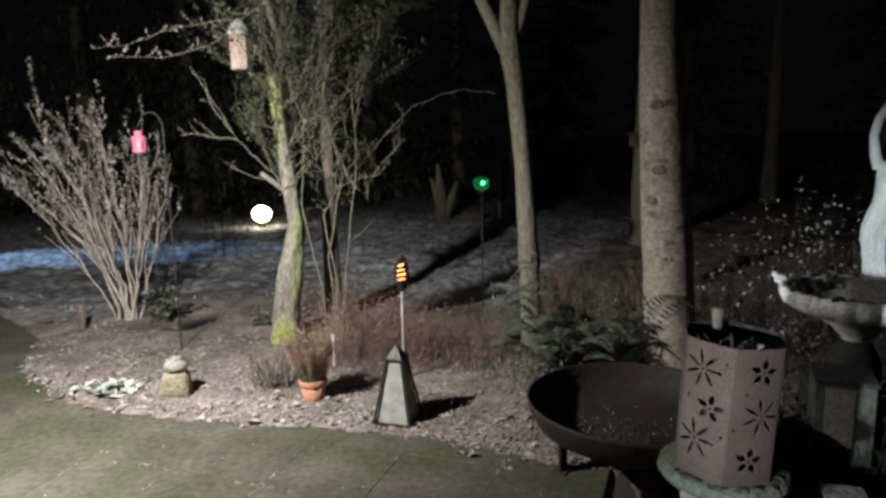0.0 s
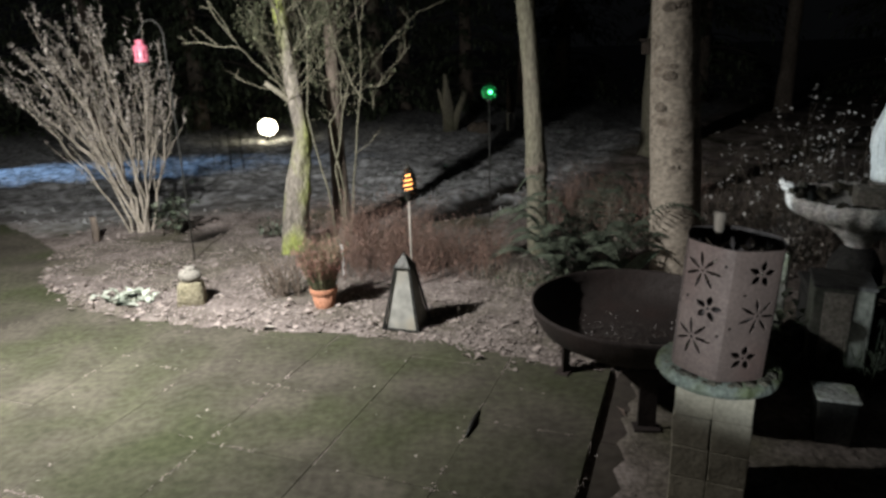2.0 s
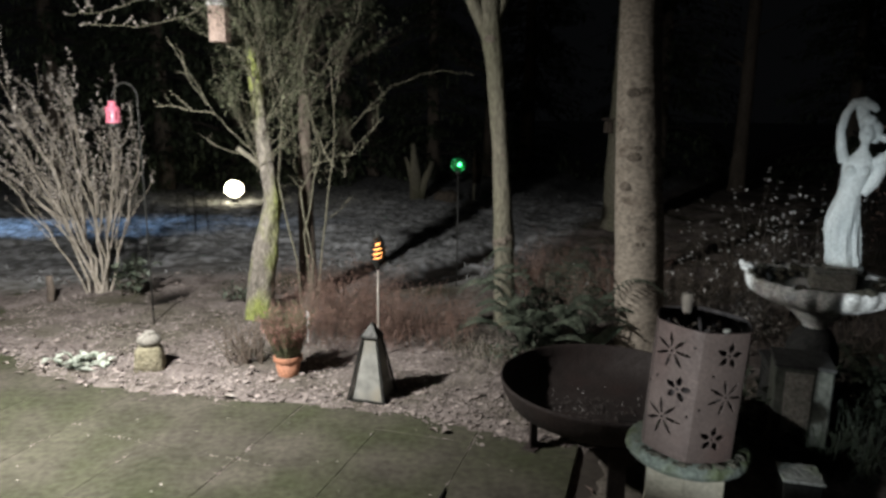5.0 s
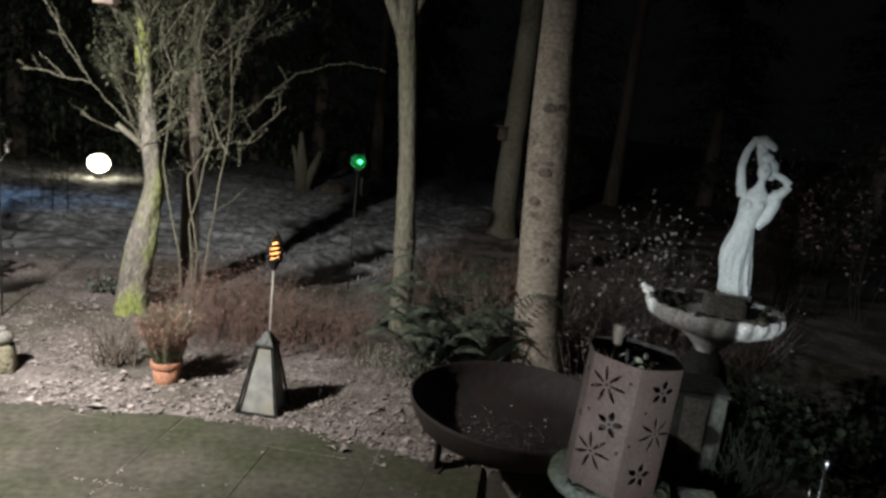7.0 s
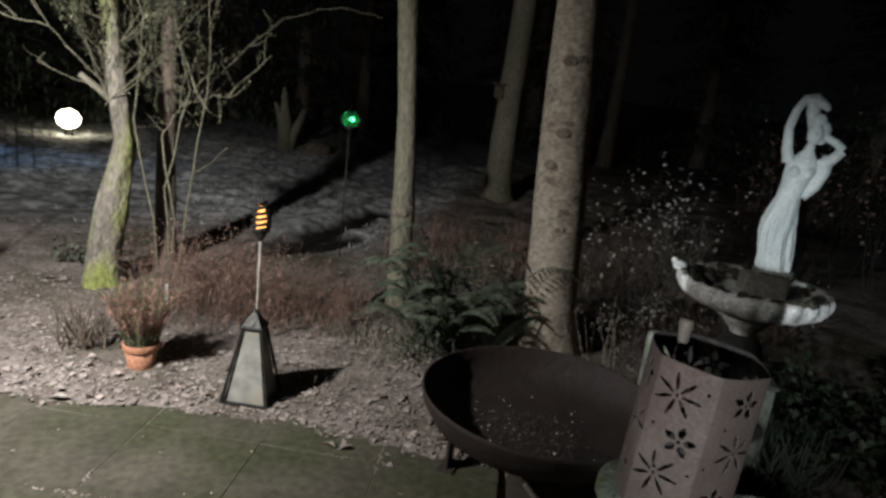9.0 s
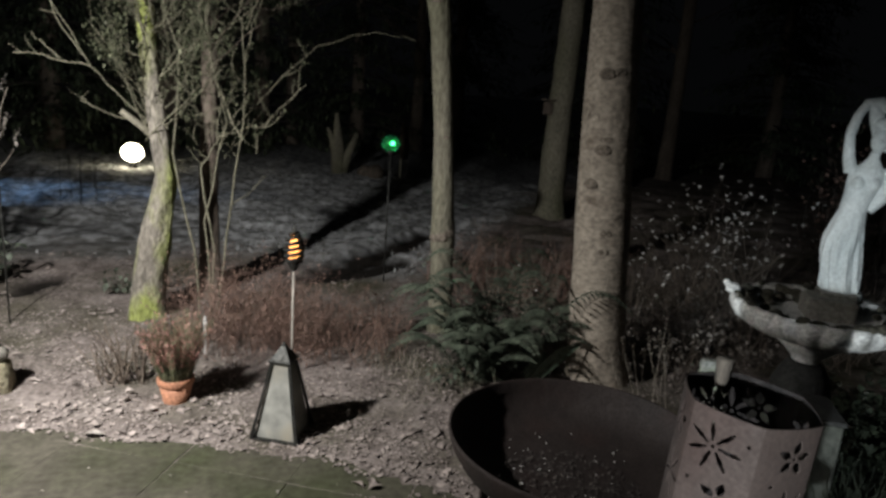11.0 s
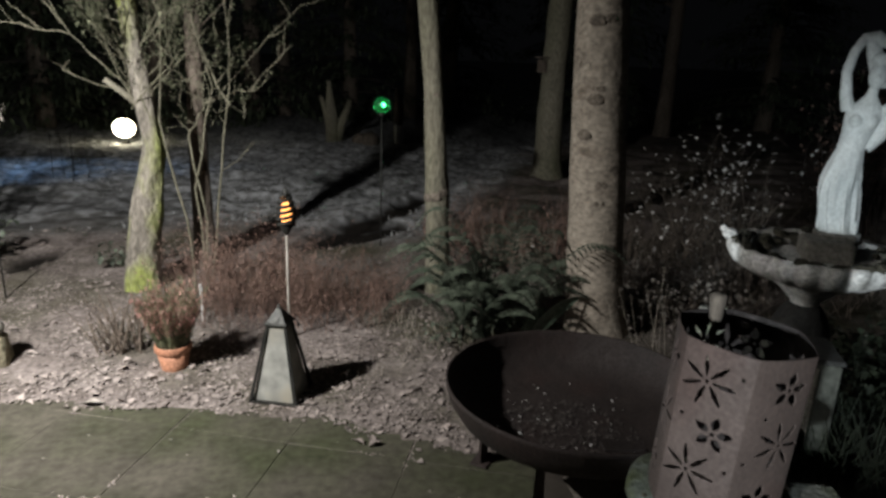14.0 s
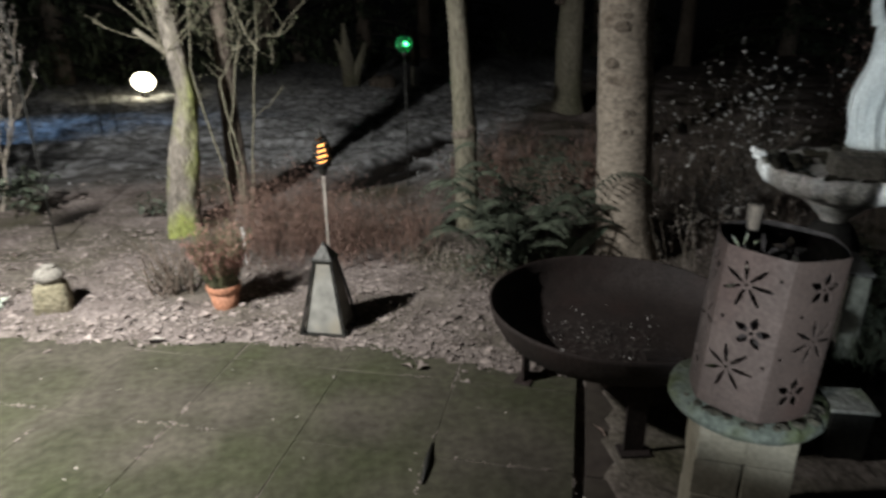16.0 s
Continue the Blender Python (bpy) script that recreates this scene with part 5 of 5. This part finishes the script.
for lx, ly in ((0.62, 12.9), (0.78, 12.7)):
    sl = thing("field_stone", (lx, ly, on_ground(lx, ly) - 0.02), "rounded grey field stone on the lawn's far edge", "stone", "field stones")
    part("boulder", Geo().ball((0, 0, 0.1), 0.16, 12, 8, (1, 1, 0.9), 0.2, rng), M_BARK_DARK, sl)

# ---- far tree with nest box ----
ft = thing("tree", (2.99, 9.5, 0), "tall dark tree trunk at the edge of the wood", "tree")
part("trunk", trunk([(0.02, 0, -0.05, 0.26), (0, 0, 0.15, 0.19), (0, 0, 1.2, 0.165), (0.04, 0, 3, 0.15), (0.1, 0, 8, 0.1)], 18, 6, 0.04), M_BARK_GREY, ft)
fb = thing("nest_box", (2.79, 9.4, 1.36), "small weathered nest box fixed to a tree trunk", "nest box")
part("body", Geo().box((0, 0, 0.1), (0.085, 0.1, 0.16), 0.005, 0.3), M_BARK_BROWN, fb, smooth=False)
part("roof", Geo().box((0, -0.01, 0.208), (0.14, 0.16, 0.02), 0.004, 0.3), M_BARK_BROWN, fb, smooth=False)

# ---- the wood behind: conifers with hanging boughs, bare trunks ----
rng = random.Random(91)


def conifer(at, height, spread, seed):
    rng = random.Random(seed)
    t = thing("conifer", at, "dark conifer with hanging boughs at the garden's edge", "tree", "conifers")
    part("trunk", trunk([(0, 0, -0.1, 0.2), (0, 0, height * 0.5, 0.12), (0, 0, height, 0.02)], 10, seed, 0.04), M_BARK_DARK, t)
    g, f = Geo(), Geo()
    z = 0.35
    while z < height * 0.8:
        for k in range(7):
            a = rng.uniform(0, 6.28)
            L = spread * (1 - 0.7 * z / height) * rng.uniform(0.7, 1.15)
            pts = [Vector((math.cos(a) * L * t, math.sin(a) * L * t, z + L * (0.12 * t - 0.32 * t * t))) for t in np.linspace(0, 1, 6)]
            g.tube(pts, list(np.linspace(0.025, 0.006, 6)), 4, cap=False)
            for i in range(46):
                e = rng.uniform(0.15, 1)
                q = pts[0].lerp(pts[-1], e) + Vector((rng.uniform(-0.2, 0.2), rng.uniform(-0.2, 0.2), 0.12 * L * e * (1 - e) - rng.uniform(0, 0.12)))
                w = Vector((math.cos(a) + rng.uniform(-1, 1), math.sin(a) + rng.uniform(-1, 1), rng.uniform(-1.3, 0.0)))
                f.leaf(q, w, (0, 0, 1), rng.uniform(0.12, 0.3), rng.uniform(0.03, 0.07))
        z += rng.uniform(0.22, 0.4)
    tagged(part("bough", g, M_BOUGH, t), kind="stuff")
    tagged(part("needles", f, M_CONIFER, t), kind="stuff")
    return t


first = conifer((-5.2, 14.6, 0), 8.0, 2.0, 3)
for x, y, r, s in ((-7.6, 15.0, 1.0, 1.05), (-3.3, 15.4, 2.2, 1.0), (-9.8, 14.0, 0.4, 1.1), (-1.6, 16.8, 3.0, 1.05), (-12.5, 15.5, 1.7, 1.1), (0.6, 18.0, 4.1, 1.0), (-6.4, 17.5, 5.0, 1.25), (-4.4, 17.6, 0.7, 1.2), (3.2, 18.5, 2.6, 1.1), (6.5, 17.5, 1.2, 1.15), (11.0, 16.5, 0.2, 1.1), (12.5, 12.5, 2.0, 1.0), (-15.5, 12.5, 0.9, 1.2)):
    c = copy_thing(first, pose(x, y, 0, 0, 0, math.degrees(r)))
    c.scale = (s, s, s)
bare = thing("tree", (7.2, 14.5, 0), "bare dark tree trunk in the wood", "tree", "bare trunks")
part("trunk", trunk([(0, 0, -0.1, 0.2), (0.02, 0, 1.2, 0.15), (0.1, 0, 9, 0.08)], 12, 9, 0.05), M_BARK_DARK, bare)
limbs = Geo()
for k in range(10):
    a = rng.uniform(0, 6.28)
    limb(limbs, (0.04, 0, rng.uniform(2.5, 7)), (math.cos(a), math.sin(a), 0.3), 1.2, 0.03, rng, 1)
tagged(part("crown", limbs, M_BARK_DARK, bare), kind="stuff")
for x, y in ((5.6, 17.5), (2.1, 17.9), (-1.0, 17.9)):
    copy_thing(bare, pose(x, y, 0, 0, 0, x * 50))

# ---- loose leaves, grass ----
rng = random.Random(101)


def litter(count, test, size, lift=0.006):
    g = Geo()
    while count:
        p = test()
        if p is None:
            continue
        x, y = p
        z = on_ground(x, y) + rng.uniform(0.001, lift)
        d = (rng.uniform(-1, 1), rng.uniform(-1, 1), rng.uniform(-0.1, 0.2))
        g.leaf((x, y, z), d, (rng.uniform(-0.3, 0.3), rng.uniform(-0.3, 0.3), 1), rng.uniform(*size), rng.uniform(size[0] * 0.6, size[1] * 0.7), rng.uniform(-0.1, 0.4))
        count -= 1
    return g


def in_bed():
    x, y = rng.uniform(-3.3, 2.2), rng.uniform(2.9, 7.5)
    d = -paved(x, y)
    if d < -0.06 + 0.06 * noise.noise((x * 4, y * 4, 2)) or rng.random() > math.exp(-max(0, d) * 0.6) or shade_soil_at(x, y) > 0.25 or noise.noise((x * 3.3, y * 3.3, 31)) < -0.28:
        return None
    return x, y


def near_edge():
    x = rng.uniform(-2.9, 1.0)
    y = edge_y(x) + rng.gauss(0.12, 0.13)
    return (x, y) if -paved(x, y) > -0.16 else None


tagged(link("leaf_litter", litter(20000, in_bed, (0.008, 0.03), 0.008), M_LEAF), "thick litter of dead grey-brown leaves on the bed", "leaves", kind="stuff")
tagged(link("leaf_litter", litter(330, near_edge, (0.02, 0.065), 0.012), M_LEAF), "larger dead leaves along the edge of the paving", "leaves", kind="stuff")
tagged(link("leaf_litter", litter(800, in_bed, (0.03, 0.07), 0.01), M_LEAF), "larger curled dead leaves lying on the bed", "leaves", kind="stuff")
tagged(link("scattered_leaves", litter(46, lambda: (rng.uniform(-2.6, 1.1), rng.uniform(1.6, 3.4)), (0.008, 0.022), 0.004), M_BUD), "pale leaf crumbs scattered on the paving", "leaves", kind="stuff")
U, V = Vector((math.cos(radians(-20)), math.sin(radians(-20)), 0)), Vector((math.cos(radians(70)), math.sin(radians(70)), 0))
grit = Geo()
for k in range(11000):
    i, w = rng.randint(-6, 9), rng.uniform(-0.6, 4.4)
    c = U * (-1.7 + 0.5 * i) + V * w if k % 2 else U * rng.uniform(-3.5, 2.6) + V * (2.98 + 0.5 * rng.randint(-6, 3))
    if paved(c.x, c.y) < 0.02 or noise.noise((c.x * 1.6, c.y * 1.6, 41)) < 0.06 or noise.noise((c.x * 7, c.y * 7, 43)) < -0.1:
        continue
    a = rng.uniform(0, 6.28)
    grit.leaf((c.x + rng.gauss(0, 0.004), c.y + rng.gauss(0, 0.004), 0.0015), (math.cos(a), math.sin(a), 0.1), (0, 0, 1), rng.uniform(0.006, 0.017), rng.uniform(0.004, 0.008), 0.1)
tagged(link("joint_grit", grit, M_LEAF), "pale grit and leaf crumbs caught in the paving joints", "grit", kind="stuff")
leaf = Geo()
for dx, dy, a in ((0, 0, 0.3), (0.015, 0.01, 1.4), (-0.01, 0.012, 2.6)):
    leaf.leaf((dx, dy, 0.004), (math.cos(a), math.sin(a), 0.25), (0.2, 0.2, 1), 0.065, 0.035, 0.4)
tagged(link("curled_leaf", leaf, M_LEAF, at=(0.21, 3.14, 0)), "curled brown dead leaf on the paving", "leaf")
sliver = Geo().tube([(0.0, 0.0, 0.006), (0.03, 0.1, 0.01), (0.062, 0.205, 0.006)], [0.004, 0.011, 0.003], 6)
tagged(link("bark_sliver", sliver, M_IRON, at=(0.15, 2.43, 0)), "dark sliver of bark lying on the paving", "bark")
yellow = Geo().leaf((0, 0, 0.004), (-0.2, 1, 0.1), (0.3, 0, 1), 0.09, 0.022, 0.3)
tagged(link("yellow_leaf", yellow, M_NEST, at=(0.835, 2.56, 0)), "long yellowed leaf on the paving under the fire bowl", "leaf")
big = Geo().leaf((0, 0, 0.01), (1, -0.1, 0.15), (0, 0.2, 1), 0.11, 0.06, 0.2)
tagged(link("large_leaf", big, M_BUD, at=(-1.02, 3.6, 0)), "large pale dead leaf at the edge of the paving", "leaf")
g = Geo()
for k in range(26000):
    x, y = rng.uniform(-9, 3.2), rng.uniform(6.2, 13.8)
    if lawn_at(x, y) < 0.3 or paved(x, y) > 0 or shade_soil_at(x, y) > rng.uniform(0.05, 0.5):
        continue
    if noise.noise((x * 3, y * 3, 7)) < -0.12:
        continue
    z = ground_z(x, y)
    a, h = rng.uniform(0, 6.28), rng.uniform(0.015, 0.045)
    w = 0.01
    g.add([(x - w * math.sin(a), y + w * math.cos(a), z), (x + w * math.sin(a), y - w * math.cos(a), z), (x + h * 1.6 * math.cos(a), y + h * 1.6 * math.sin(a), z + h)], [(0, 1, 2)])
tagged(link("lawn_grass", g, M_GRASS, smooth=False), "matted frosted winter grass", "grass", kind="stuff")

# ---- paving: square concrete slabs, half a metre, with open joints ----
paving = thing("paving", (0, 0, 0), "paving of large mossy concrete slabs with open joints", "paving", kind="structure")
rng = random.Random(111)
kinds = []
for k in range(4):
    gk = Geo().box((0, 0, -0.025), (0.4972 + rng.uniform(-0.0012, 0.0012), 0.4972 + rng.uniform(-0.0012, 0.0012), 0.05), 0.0012)
    me = bpy.data.meshes.new("slab")
    me.from_pydata(gk.v, [], gk.f)
    me.materials.append(M_SLAB)
    kinds.append(me)
brown = kinds[0].copy()
brown.materials[0] = M_SLAB_BROWN
for i in range(-9, 9):
    for j in range(-12, 7):
        c = U * (-1.95 + 0.5 * i) + V * (2.73 + 0.5 * j)
        if max(paved(*(c + U * (0.25 * s) + V * (0.25 * q)).xy) for s in (-1, 0, 1) for q in (-1, 0, 1)) < -0.02 or c.x < -6.5:
            continue
        right = i >= 4
        if right:
            c = c + U * 0.035 - Vector((0, 0, 0.004))
        ob = new("slab", brown if right else rng.choice(kinds))
        ob.parent = paving
        ob.matrix_basis = Matrix.Translation(c + Vector((rng.uniform(-0.002, 0.002), rng.uniform(-0.002, 0.002), rng.uniform(-0.0012, 0.0)))) @ Matrix.Rotation(radians(-20 + rng.uniform(-0.5, 0.5) + 90 * rng.randint(0, 3)), 4, "Z") @ Matrix.Rotation(rng.uniform(-0.003, 0.003), 4, "X")
